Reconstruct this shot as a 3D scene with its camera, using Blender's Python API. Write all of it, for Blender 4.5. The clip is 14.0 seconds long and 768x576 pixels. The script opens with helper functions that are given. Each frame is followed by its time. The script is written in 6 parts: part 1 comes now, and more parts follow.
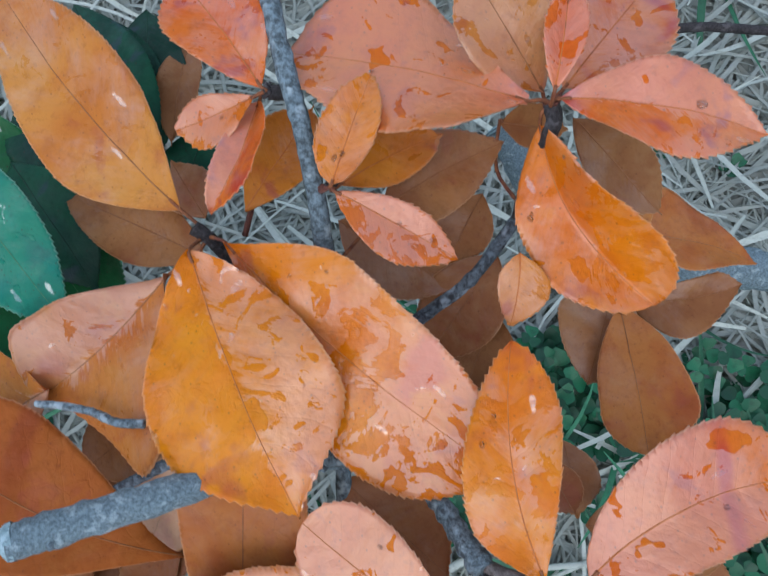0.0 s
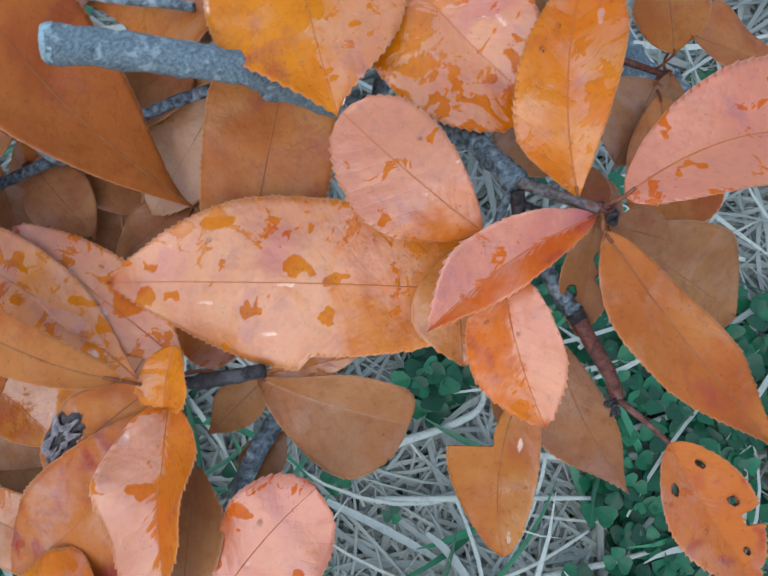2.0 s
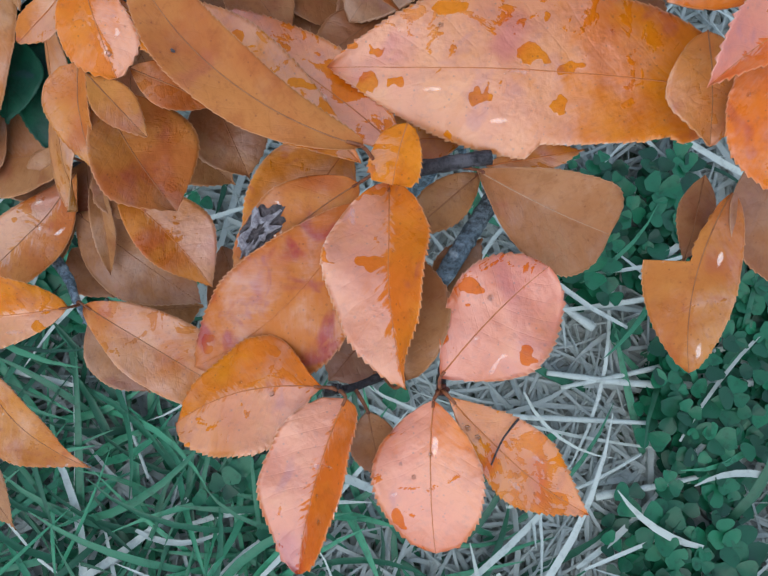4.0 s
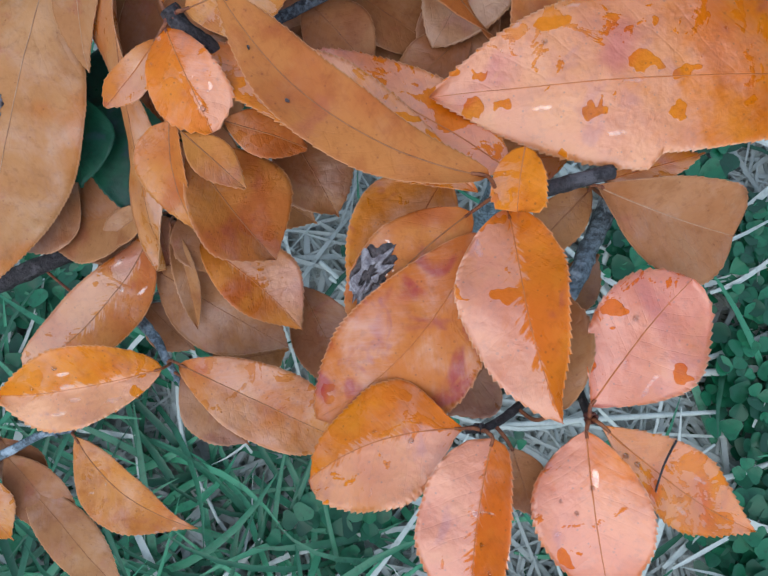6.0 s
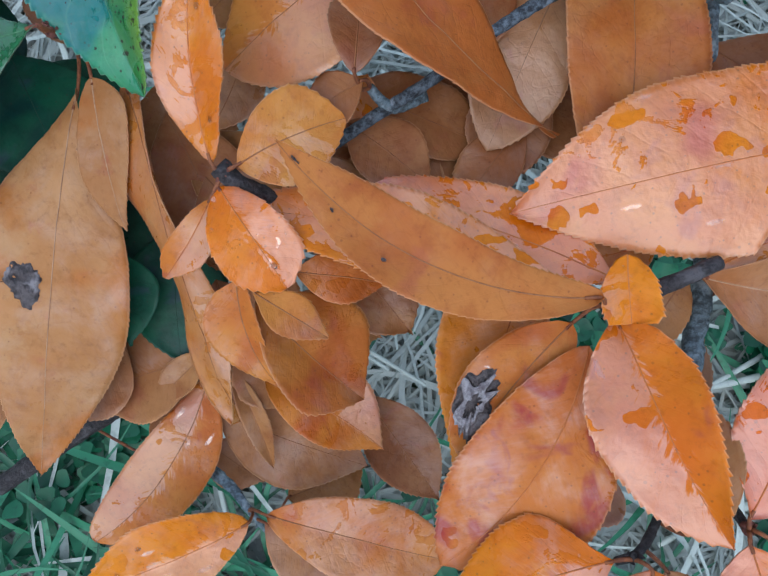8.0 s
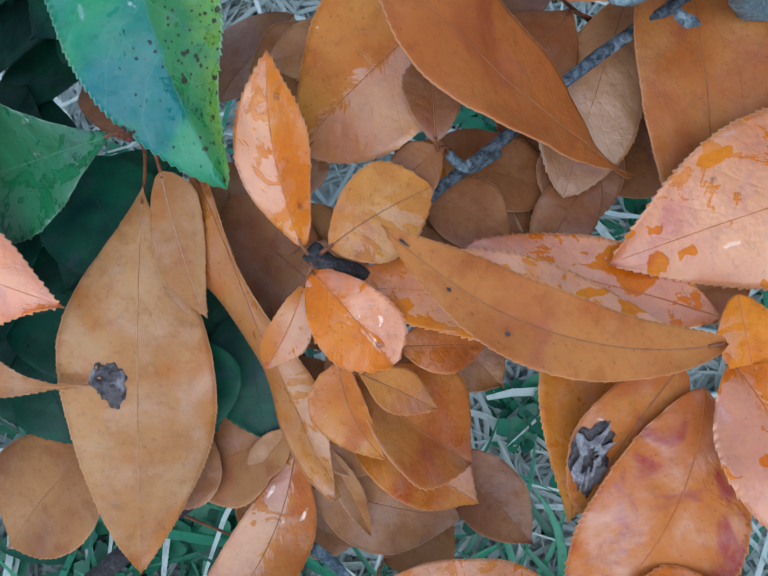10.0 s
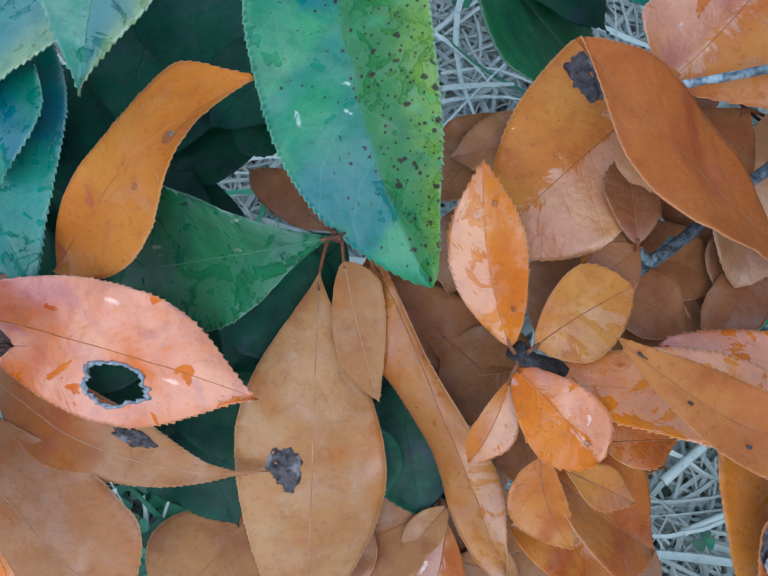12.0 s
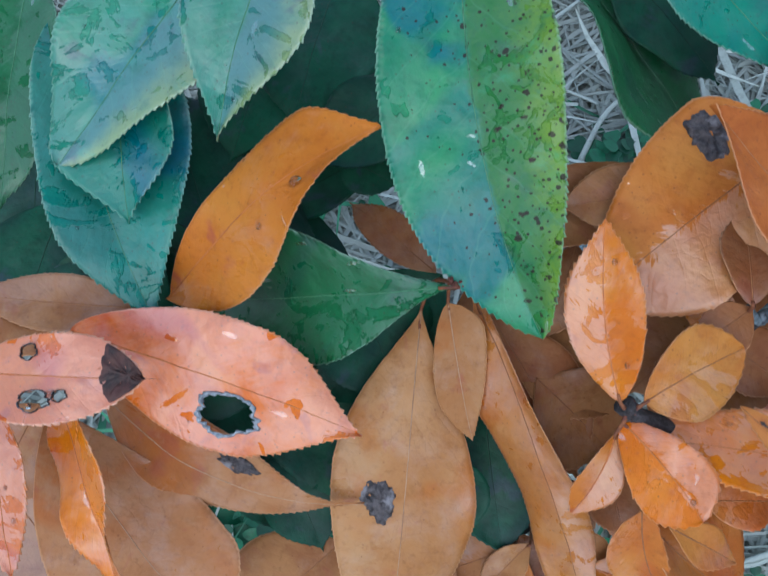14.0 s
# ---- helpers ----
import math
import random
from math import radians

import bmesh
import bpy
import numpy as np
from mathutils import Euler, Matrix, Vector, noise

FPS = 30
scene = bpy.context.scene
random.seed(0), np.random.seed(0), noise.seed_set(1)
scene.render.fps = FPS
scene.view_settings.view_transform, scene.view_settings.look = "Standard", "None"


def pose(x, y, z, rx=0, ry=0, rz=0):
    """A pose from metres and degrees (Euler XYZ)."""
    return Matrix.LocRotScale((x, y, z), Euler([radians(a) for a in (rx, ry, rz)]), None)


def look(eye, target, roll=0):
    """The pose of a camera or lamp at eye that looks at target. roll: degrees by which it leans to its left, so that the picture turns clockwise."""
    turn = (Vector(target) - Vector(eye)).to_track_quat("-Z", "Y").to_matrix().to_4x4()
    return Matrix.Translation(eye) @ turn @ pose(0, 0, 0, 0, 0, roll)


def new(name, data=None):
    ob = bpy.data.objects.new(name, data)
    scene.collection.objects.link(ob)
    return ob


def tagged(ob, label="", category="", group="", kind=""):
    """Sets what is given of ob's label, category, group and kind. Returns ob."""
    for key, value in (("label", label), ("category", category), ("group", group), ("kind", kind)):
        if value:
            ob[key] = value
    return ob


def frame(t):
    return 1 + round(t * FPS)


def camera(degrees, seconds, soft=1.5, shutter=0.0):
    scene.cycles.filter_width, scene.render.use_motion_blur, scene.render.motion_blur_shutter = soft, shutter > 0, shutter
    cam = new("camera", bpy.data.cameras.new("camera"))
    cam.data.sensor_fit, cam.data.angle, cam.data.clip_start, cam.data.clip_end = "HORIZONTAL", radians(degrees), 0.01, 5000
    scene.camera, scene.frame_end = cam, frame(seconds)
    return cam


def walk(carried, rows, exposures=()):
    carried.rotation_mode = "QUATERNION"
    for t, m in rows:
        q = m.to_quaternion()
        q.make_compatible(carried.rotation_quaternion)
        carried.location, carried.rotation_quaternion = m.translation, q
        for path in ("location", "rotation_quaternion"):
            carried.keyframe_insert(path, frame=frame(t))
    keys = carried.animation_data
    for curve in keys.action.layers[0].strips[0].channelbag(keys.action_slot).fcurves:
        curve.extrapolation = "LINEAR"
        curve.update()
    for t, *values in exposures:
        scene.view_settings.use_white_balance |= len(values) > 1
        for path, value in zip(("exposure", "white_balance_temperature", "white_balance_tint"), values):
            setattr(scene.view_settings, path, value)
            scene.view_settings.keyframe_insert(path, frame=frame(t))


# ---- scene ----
cam = camera(62.00, 14.0, shutter=0.2)
ROWS = [
    (0.0, 0.0062, -0.0208, 0.5088, 11.15, 4.08, 1.44),
    (0.5, 0.0084, -0.0489, 0.5027, 11.34, 3.29, 2.55),
    (1.0, 0.0097, -0.0737, 0.4961, 11.22, 2.87, 4.38),
    (1.5, 0.0097, -0.0872, 0.4928, 10.21, 1.71, 6.79),
    (2.0, 0.0006, -0.1071, 0.4902, 10.19, 0.66, 11.52),
    (2.5, -0.0147, -0.1295, 0.4873, 10.34, 0.71, 13.46),
    (3.0, -0.0289, -0.1482, 0.4860, 9.29, -0.14, 14.05),
    (3.2, -0.0337, -0.1553, 0.4852, 8.98, -0.63, 14.56),
    (5.3, -0.0700, -0.1749, 0.4782, 9.39, -2.12, 13.98),
    (5.5, -0.0735, -0.1713, 0.4780, 9.48, -1.66, 12.50),
    (6.0, -0.0810, -0.1684, 0.4762, 9.89, -0.28, 8.34),
    (6.5, -0.0910, -0.1631, 0.4742, 10.43, 0.29, 5.35),
    (7.0, -0.0998, -0.1579, 0.4721, 11.24, 0.48, 1.92),
    (7.5, -0.1070, -0.1469, 0.4710, 11.65, 0.10, 0.06),
    (7.7, -0.1089, -0.1434, 0.4710, 11.78, -0.12, -0.60),
    (9.8, -0.1325, -0.1312, 0.4713, 13.61, 1.44, -7.95),
    (10.0, -0.1358, -0.1250, 0.4724, 13.54, 1.21, -8.23),
    (10.5, -0.1475, -0.1098, 0.4760, 13.88, 0.44, -8.86),
    (11.0, -0.1595, -0.0989, 0.4791, 14.02, 0.01, -9.30),
    (11.5, -0.1742, -0.0985, 0.4800, 14.50, 0.12, -9.05),
    (12.0, -0.1845, -0.0987, 0.4814, 14.88, 0.52, -8.30),
    (12.5, -0.1888, -0.0977, 0.4824, 14.76, 0.77, -7.50),
    (13.0, -0.1992, -0.1035, 0.4826, 15.21, 1.11, -6.56),
    (13.5, -0.2084, -0.1064, 0.4822, 15.52, 1.30, -5.39),
    (14.0, -0.2051, -0.0853, 0.4884, 14.74, 2.03, -5.05),
]
EXPOSURE = -0.12
walk(cam, [(t, pose(x, y, z, rx, ry, rz)) for t, x, y, z, rx, ry, rz in ROWS], exposures=[(t, EXPOSURE + e, k, m) for t, e, k, m in ((0.0, -0.03, 6420, 9), (3.0, 0.02, 6270, 9), (5.5, 0.12, 6190, 10), (7.5, 0.09, 6150, 9), (10.0, 0.06, 5770, 3.5), (12.0, 0.06, 5720, 3.2), (14.0, 0.04, 5890, 5.5))])

# ---- light: a bright overcast sky, with a very soft sun behind the cloud ----
world = bpy.data.worlds.new("overcast_sky")
scene.world = world
world.use_nodes = True
wn = world.node_tree.nodes
sky = wn.new("ShaderNodeTexSky")
sky.sky_type = "NISHITA"
sky.sun_disc = False
sky.sun_elevation, sky.sun_rotation = radians(62), radians(200)
sky.dust_density, sky.air_density = 2.0, 1.6
cloud = wn.new("ShaderNodeMix")
cloud.data_type = "RGBA"
cloud.inputs[0].default_value = 0.55
cloud.inputs[7].default_value = (3.9, 4.7, 6.2, 1)
world.node_tree.links.new(sky.outputs[0], cloud.inputs[6])
world.node_tree.links.new(cloud.outputs[2], wn["Background"].inputs[0])
wn["Background"].inputs[1].default_value = 0.21
sun = new("sun", bpy.data.lights.new("sun", "SUN"))
sun.data.energy, sun.data.angle, sun.data.color = 0.9, radians(70), (1.0, 0.97, 0.93)
sun.matrix_world = look((0, 0, 3), (0.5, 1.4, 0.9))


# ---- materials ----
class Nodes:
    """A short way to write a node material."""

    def __init__(self, name):
        self.mat = bpy.data.materials.new(name)
        self.mat.use_nodes = True
        self.tree = self.mat.node_tree
        self.tree.nodes.clear()
        self.out = self.tree.nodes.new("ShaderNodeOutputMaterial")

    def add(self, kind, **values):
        n = self.tree.nodes.new("ShaderNode" + kind)
        for key, v in values.items():
            key = key.replace("_", " ")
            n.inputs[key].default_value = v
        return n

    def link(self, a, b):
        self.tree.links.new(a, b)

    def math(self, op, a, b=0.0, clamp=False):
        n = self.tree.nodes.new("ShaderNodeMath")
        n.operation, n.use_clamp = op, clamp
        for i, v in enumerate((a, b)):
            if isinstance(v, (int, float)):
                n.inputs[i].default_value = v
            else:
                self.link(v, n.inputs[i])
        return n.outputs[0]

    def ramp(self, value, lo, hi, smooth=True):
        n = self.tree.nodes.new("ShaderNodeMapRange")
        n.interpolation_type = "SMOOTHSTEP" if smooth else "LINEAR"
        n.inputs[1].default_value, n.inputs[2].default_value = lo, hi
        self.link(value, n.inputs[0])
        return n.outputs[0]

    def mix(self, fac, a, b):
        n = self.tree.nodes.new("ShaderNodeMix")
        n.data_type = "RGBA"
        for i, v in ((0, fac), (6, a), (7, b)):
            if isinstance(v, (int, float)):
                n.inputs[i].default_value = v
            elif isinstance(v, tuple):
                n.inputs[i].default_value = (*v, 1)
            else:
                self.link(v, n.inputs[i])
        return n.outputs[2]

    def blend(self, fac, a, b):
        """A number between a and b."""
        return self.math("ADD", self.math("MULTIPLY", fac, b - a), a)

    def noise(self, coord, scale, detail=2.0, rough=0.5, distort=0.0):
        n = self.add("TexNoise", Scale=scale, Detail=detail, Roughness=rough, Distortion=distort)
        self.link(coord, n.inputs["Vector"])
        return n.outputs[0]

    def place(self):
        """The object's own coordinates, shifted for every object."""
        tc, info, comb = self.add("TexCoord"), self.add("ObjectInfo"), self.add("CombineXYZ")
        for i, k in enumerate((11.0, 23.0, 5.0)):
            self.link(self.math("MULTIPLY", info.outputs["Random"], k), comb.inputs[i])
        v = self.tree.nodes.new("ShaderNodeVectorMath")
        self.link(tc.outputs["Object"], v.inputs[0])
        self.link(comb.outputs[0], v.inputs[1])
        self.info = info
        return v.outputs[0], tc, info.outputs["Random"]

    def bump(self, height, strength, distance, before=None):
        n = self.add("Bump", Strength=strength, Distance=distance)
        self.link(height, n.inputs["Height"])
        if before is not None:
            self.link(before, n.inputs["Normal"])
        return n.outputs[0]

    def finish(self, shader):
        self.link(shader, self.out.inputs[0])
        return self.mat


def leaf_material(name, main, warm, blotch, blotched=0.6, wet=0.5, specks=0.25, ior=2.5, dry=0.5, vein=(0.40, 0.12, 0.03), glow=0.10, other=None, plum=0.5, spotty=False, bscale=26, net=0.0, bead=95.0):
    """A leathery leaf: two tones, blotches, specks, faint side veins, and a film of rain water on parts of it."""
    g = Nodes(name)
    p, tc, rnd = g.place()
    rnd2 = g.math("FRACT", g.math("MULTIPLY", rnd, 17.7))
    uv = g.add("SeparateXYZ")
    g.link(tc.outputs["UV"], uv.inputs[0])
    side = g.math("SUBTRACT", uv.outputs[0], 0.5)
    across = g.math("ABSOLUTE", side)
    broad, mid, fine, slow = g.noise(p, 40, 3, 0.55), g.noise(p, 130, 4, 0.65), g.noise(p, 420, 4, 0.65), g.noise(p, bscale, 2, 0.5, 0.8)
    colour = g.mix(g.ramp(broad, 0.36, 0.64), main, warm)
    colour = g.mix(g.math("MULTIPLY", g.ramp(slow, blotched, blotched + 0.12), 0.85), colour, blotch)
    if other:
        # one half yellower, most at its margin; the bluer half carries painted sky reflection
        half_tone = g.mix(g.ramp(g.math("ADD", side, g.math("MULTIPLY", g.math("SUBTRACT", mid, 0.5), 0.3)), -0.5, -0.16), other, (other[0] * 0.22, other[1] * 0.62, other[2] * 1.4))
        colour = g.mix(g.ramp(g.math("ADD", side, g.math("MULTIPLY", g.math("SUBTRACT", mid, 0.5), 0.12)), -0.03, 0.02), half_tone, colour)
    colour = g.mix(g.math("MULTIPLY", g.ramp(mid, 0.50, 0.70), 0.42), colour, (main[0] * 0.72, main[1] * 0.62, main[2] * 0.5))
    colour = g.mix(g.math("MULTIPLY", g.ramp(fine, 0.52, 0.72), 0.30), colour, (main[0] * 0.5, main[1] * 0.4, main[2] * 0.4))
    colour = g.mix(g.math("MULTIPLY", g.ramp(g.noise(p, 75, 3, 0.6, 0.5), 0.58, 0.70), plum), colour, (0.34, 0.045, 0.065) if main[0] > 0.2 else (0.05, 0.06, 0.10))
    mottle = g.noise(p, 62, 6, 0.72, 0.4)
    colour = g.mix(g.math("MULTIPLY", g.ramp(mottle, 0.48, 0.30), 0.45), colour, (warm[0] * 1.02, min(warm[1] * 1.22, 0.4), warm[2] * 1.5))
    colour = g.mix(g.math("MULTIPLY", g.ramp(mottle, 0.54, 0.70), 0.40), colour, (main[0] * 0.80, main[1] * 0.64, main[2] * 0.6))
    # fine streaks that run out along the side veins
    sv = g.add("CombineXYZ")
    g.link(g.math("MULTIPLY", g.math("SUBTRACT", uv.outputs[1], g.math("MULTIPLY", across, 0.5)), 40.0), sv.inputs[0])
    g.link(g.math("MULTIPLY", side, 7.0), sv.inputs[1])
    g.link(g.math("MULTIPLY", rnd, 40.0), sv.inputs[2])
    streak = g.noise(sv.outputs[0], 1.0, 3, 0.6, 0.3)
    colour = g.mix(g.math("MULTIPLY", g.ramp(streak, 0.5, 0.75), 0.09), colour, (main[0] * 0.7, main[1] * 0.55, main[2] * 0.5))
    colour = g.mix(g.math("MULTIPLY", g.ramp(streak, 0.5, 0.3), 0.06), colour, (warm[0] * 1.06, warm[1] * 1.25, warm[2] * 1.5))
    # side veins that run forward from the midrib
    wob = g.math("MULTIPLY", g.math("SUBTRACT", broad, 0.5), 0.12)
    rank = g.math("FRACT", g.math("MULTIPLY", g.math("ADD", g.math("SUBTRACT", uv.outputs[1], g.math("MULTIPLY", across, 0.34)), wob), 9.0))
    line = g.math("SUBTRACT", 1.0, g.ramp(g.math("ABSOLUTE", g.math("SUBTRACT", rank, 0.5)), 0.0, 0.05))
    colour = g.mix(g.math("MULTIPLY", line, 0.045 if main[0] > 0.2 else 0.12 if main[1] > 0.1 else 0.03), colour, vein)
    mesh_line = None
    if net:
        # a faint net of the smallest veins
        warp = g.tree.nodes.new("ShaderNodeVectorMath")
        warp.operation = "MULTIPLY_ADD"
        wn_ = g.add("TexNoise", Scale=120.0, Detail=2.0)
        g.link(p, wn_.inputs["Vector"])
        g.link(wn_.outputs[1], warp.inputs[0])
        warp.inputs[1].default_value = (0.010, 0.010, 0.010)
        g.link(p, warp.inputs[2])
        cell = g.add("TexVoronoi", Scale=210.0)
        cell.voronoi_dimensions, cell.feature = "2D", "DISTANCE_TO_EDGE"
        g.link(warp.outputs[0], cell.inputs["Vector"])
        mesh_line = g.math("MULTIPLY", g.ramp(cell.outputs["Distance"], 0.09, 0.0), g.ramp(g.noise(p, 70, 2), 0.38, 0.6))
        colour = g.mix(g.math("MULTIPLY", mesh_line, 0.35 * net), colour, (main[0] * 0.55, main[1] * 0.45, main[2] * 0.45))
    # dark specks of two sizes
    for scale, lo, hi, share in ((520.0, 0.02, 0.13, 0.45), (230.0, 0.0, 0.04, 0.3)):
        vor = g.add("TexVoronoi", Scale=scale)
        vor.voronoi_dimensions = "2D"
        g.link(p, vor.inputs["Vector"])
        pick = g.add("SeparateXYZ")
        g.link(vor.outputs["Color"], pick.inputs[0])
        spot = g.math("MULTIPLY", g.math("SUBTRACT", 1.0, g.ramp(g.math("SUBTRACT", vor.outputs["Distance"], g.math("MULTIPLY", pick.outputs[1], 0.07)), lo, hi)), g.ramp(pick.outputs[0], 1.0 - 0.3 * specks, 1.001 - 0.3 * specks))
        colour = g.mix(g.math("MULTIPLY", spot, share), colour, (0.16, 0.04, 0.02) if main[0] > 0.2 else (0.05, 0.03, 0.02))
    spots = None
    if spotty:
        # round brown leaf spots of many sizes, each with a darker ring, on the yellower half
        for scale, size_, share in ((420.0, 0.11, 0.50), (190.0, 0.085, 0.34)):
            vor = g.add("TexVoronoi", Scale=scale)
            vor.voronoi_dimensions = "2D"
            g.link(p, vor.inputs["Vector"])
            pick = g.add("SeparateXYZ")
            g.link(vor.outputs["Color"], pick.inputs[0])
            dist = g.math("ADD", g.math("ADD", vor.outputs["Distance"], g.math("MULTIPLY", pick.outputs[1], size_ * 0.6)), g.math("MULTIPLY", g.math("SUBTRACT", fine, 0.5), 0.8))
            chosen = g.ramp(g.math("SUBTRACT", pick.outputs[0], g.math("MULTIPLY", side, 1.25)), 1.0 - share, 1.01 - share)
            spot = g.math("MULTIPLY", g.math("SUBTRACT", 1.0, g.ramp(dist, size_, size_ + 0.08)), chosen)
            spots = spot if spots is None else g.math("MAXIMUM", spots, spot)
            colour = g.mix(g.math("MULTIPLY", spot, 0.9), colour, (0.034, 0.018, 0.016))
    hsv = g.add("HueSaturation")
    g.link(colour, hsv.inputs["Color"])
    g.link(g.blend(rnd, 0.496, 0.504), hsv.inputs["Hue"])
    g.link(g.blend(g.math("FRACT", g.math("MULTIPLY", rnd, 7.3)), 0.92, 1.08), hsv.inputs["Value"])
    # a pale horny margin, with the rim's bright highlight painted in
    pale = (0.78, 0.42, 0.22) if main[0] > 0.2 else (0.36, 0.55, 0.42)
    if name != "leaf_shade_green":
        colour = g.mix(g.math("MULTIPLY", g.ramp(across, 0.484, 0.497), 0.45 if main[0] > 0.2 else 0.36), hsv.outputs[0], pale)
    else:
        colour = hsv.outputs[0]
    # rain water: broad films, drops; the bias to one half imitates sky reflection
    tip_side = g.math("MULTIPLY", side, g.math("MULTIPLY", g.math("SUBTRACT", rnd2, 0.5), 0.42))
    pillow = g.math("ABSOLUTE", g.math("SUBTRACT", rank, 0.5))
    film = g.math("ADD", g.math("ADD", g.noise(p, 85, 5, 0.6, 1.2), tip_side), g.math("ADD", g.math("MULTIPLY", g.math("SUBTRACT", pillow, 0.25), 0.05), g.math("MULTIPLY", g.math("SUBTRACT", streak, 0.5), 0.16)))
    film = g.math("ADD", film, g.math("MULTIPLY", g.math("SUBTRACT", g.info.outputs["Alpha"], 0.5), 0.4))
    edge = 0.66 - 0.24 * wet
    broadfilm = g.math("MULTIPLY", g.ramp(film, edge, edge + 0.014), g.blend(g.ramp(g.noise(p, 48, 2), 0.35, 0.6), 0.6, 1.0))
    drop = g.add("TexVoronoi", Scale=bead)
    drop.voronoi_dimensions = "2D"
    shift = g.tree.nodes.new("ShaderNodeVectorMath")
    shift.operation = "MULTIPLY_ADD"
    nz = g.add("TexNoise", Scale=160.0, Detail=2.0)
    g.link(p, nz.inputs["Vector"])
    g.link(nz.outputs[1], shift.inputs[0])
    shift.inputs[1].default_value = (0.013, 0.013, 0.013)
    g.link(p, shift.inputs[2])
    g.link(shift.outputs[0], drop.inputs["Vector"])
    dpick = g.add("SeparateXYZ")
    g.link(drop.outputs["Color"], dpick.inputs[0])
    beads = g.math("MULTIPLY", g.math("SUBTRACT", 1.0, g.ramp(g.math("ADD", drop.outputs["Distance"], g.math("MULTIPLY", dpick.outputs[1], 0.2)), 0.26, 0.29)), g.ramp(dpick.outputs[0], 0.93 - 0.45 * wet, 0.935 - 0.45 * wet))
    water = g.math("MAXIMUM", broadfilm, beads)
    b = g.add("BsdfPrincipled")
    g.link(colour, b.inputs["Base Color"])
    # few thick films and short runs of water; high IOR puts in sky glints
    stretch = g.add("Mapping")
    stretch.inputs["Scale"].default_value = (260.0, 80.0, 1.0)
    stretch.inputs["Rotation"].default_value = (0, 0, 0.5)
    g.link(p, stretch.inputs["Vector"])
    runs = g.add("TexVoronoi", Scale=1.0)
    runs.voronoi_dimensions = "2D"
    g.link(stretch.outputs[0], runs.inputs["Vector"])
    rpick = g.add("SeparateXYZ")
    g.link(runs.outputs["Color"], rpick.inputs[0])
    dash = g.math("MULTIPLY", g.math("SUBTRACT", 1.0, g.ramp(g.math("ADD", runs.outputs["Distance"], g.math("MULTIPLY", g.math("SUBTRACT", fine, 0.5), 0.5)), 0.12, 0.20)), g.ramp(rpick.outputs[0], 1.0 - 0.16 * max(wet, 0.0), 1.002 - 0.16 * max(wet, 0.0)))
    pool = g.ramp(g.noise(p, 115, 4, 0.5, 1.4), 0.765 - 0.12 * wet, 0.775 - 0.12 * wet)
    gleam = g.math("MAXIMUM", dash, pool) if wet > 0 else g.math("MULTIPLY", dash, 0.0)
    g.link(g.math("SUBTRACT", g.blend(water, dry, 0.04), g.math("MULTIPLY", g.math("MULTIPLY", gleam, g.math("SUBTRACT", 1.0, water)), dry - 0.1)), b.inputs["Roughness"])
    # sheen of the dry cuticle: patchy, with unequal halves that imitate the sky's reflection
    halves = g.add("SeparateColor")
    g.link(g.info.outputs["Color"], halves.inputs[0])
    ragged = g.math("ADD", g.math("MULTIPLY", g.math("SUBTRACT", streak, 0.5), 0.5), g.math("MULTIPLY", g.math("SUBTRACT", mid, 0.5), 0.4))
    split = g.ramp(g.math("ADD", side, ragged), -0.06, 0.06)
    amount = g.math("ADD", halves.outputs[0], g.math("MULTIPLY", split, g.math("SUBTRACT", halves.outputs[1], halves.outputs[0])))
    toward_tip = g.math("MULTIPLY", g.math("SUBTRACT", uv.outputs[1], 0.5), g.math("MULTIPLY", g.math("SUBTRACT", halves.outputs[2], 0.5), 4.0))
    sky_sheen = g.math("ADD", g.math("ADD", amount, toward_tip), g.math("ADD", g.math("MULTIPLY", g.math("SUBTRACT", g.noise(p, 70, 4, 0.6, 0.5), 0.5), 1.5), g.math("MULTIPLY", g.math("SUBTRACT", streak, 0.5), 0.4)))
    sheen_mask = g.math("MULTIPLY", g.math("SUBTRACT", 1.0, water), g.ramp(sky_sheen, 0.05, 0.75))
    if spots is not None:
        sheen_mask = g.math("MULTIPLY", sheen_mask, g.math("SUBTRACT", 1.0, g.math("MULTIPLY", spots, 0.75)))
    g.link(g.math("MAXIMUM", g.blend(sheen_mask, 1.30, ior + 0.1), g.blend(gleam, 1.3, 3.1)), b.inputs["IOR"])
    relief = g.math("ADD", g.math("MULTIPLY", line, -0.11), g.math("ADD", g.math("MULTIPLY", fine, 0.5), g.math("MULTIPLY", streak, 0.28)))
    if mesh_line is not None:
        relief = g.math("ADD", relief, g.math("MULTIPLY", mesh_line, -0.7 * net))
    n1 = g.bump(relief, 0.32, 0.0007)
    n2 = g.bump(g.math("MAXIMUM", g.ramp(film, edge - 0.005, edge + 0.05), beads), 0.22 if main[0] > 0.2 else 0.55, 0.0006, n1)
    n2 = g.bump(g.ramp(pillow, 0.0, 0.45), 0.045, 0.0012, n2)
    n2 = g.bump(g.noise(p, 260, 3, 0.55, 0.6), 0.30, 0.0008, n2)
    n3 = g.bump(g.noise(p, 95, 3, 0.5), 0.5, 0.0022, n2)
    g.link(n3, b.inputs["Normal"])
    tr, ms = g.add("BsdfTranslucent"), g.add("MixShader", Fac=glow)
    g.link(colour, tr.inputs["Color"])
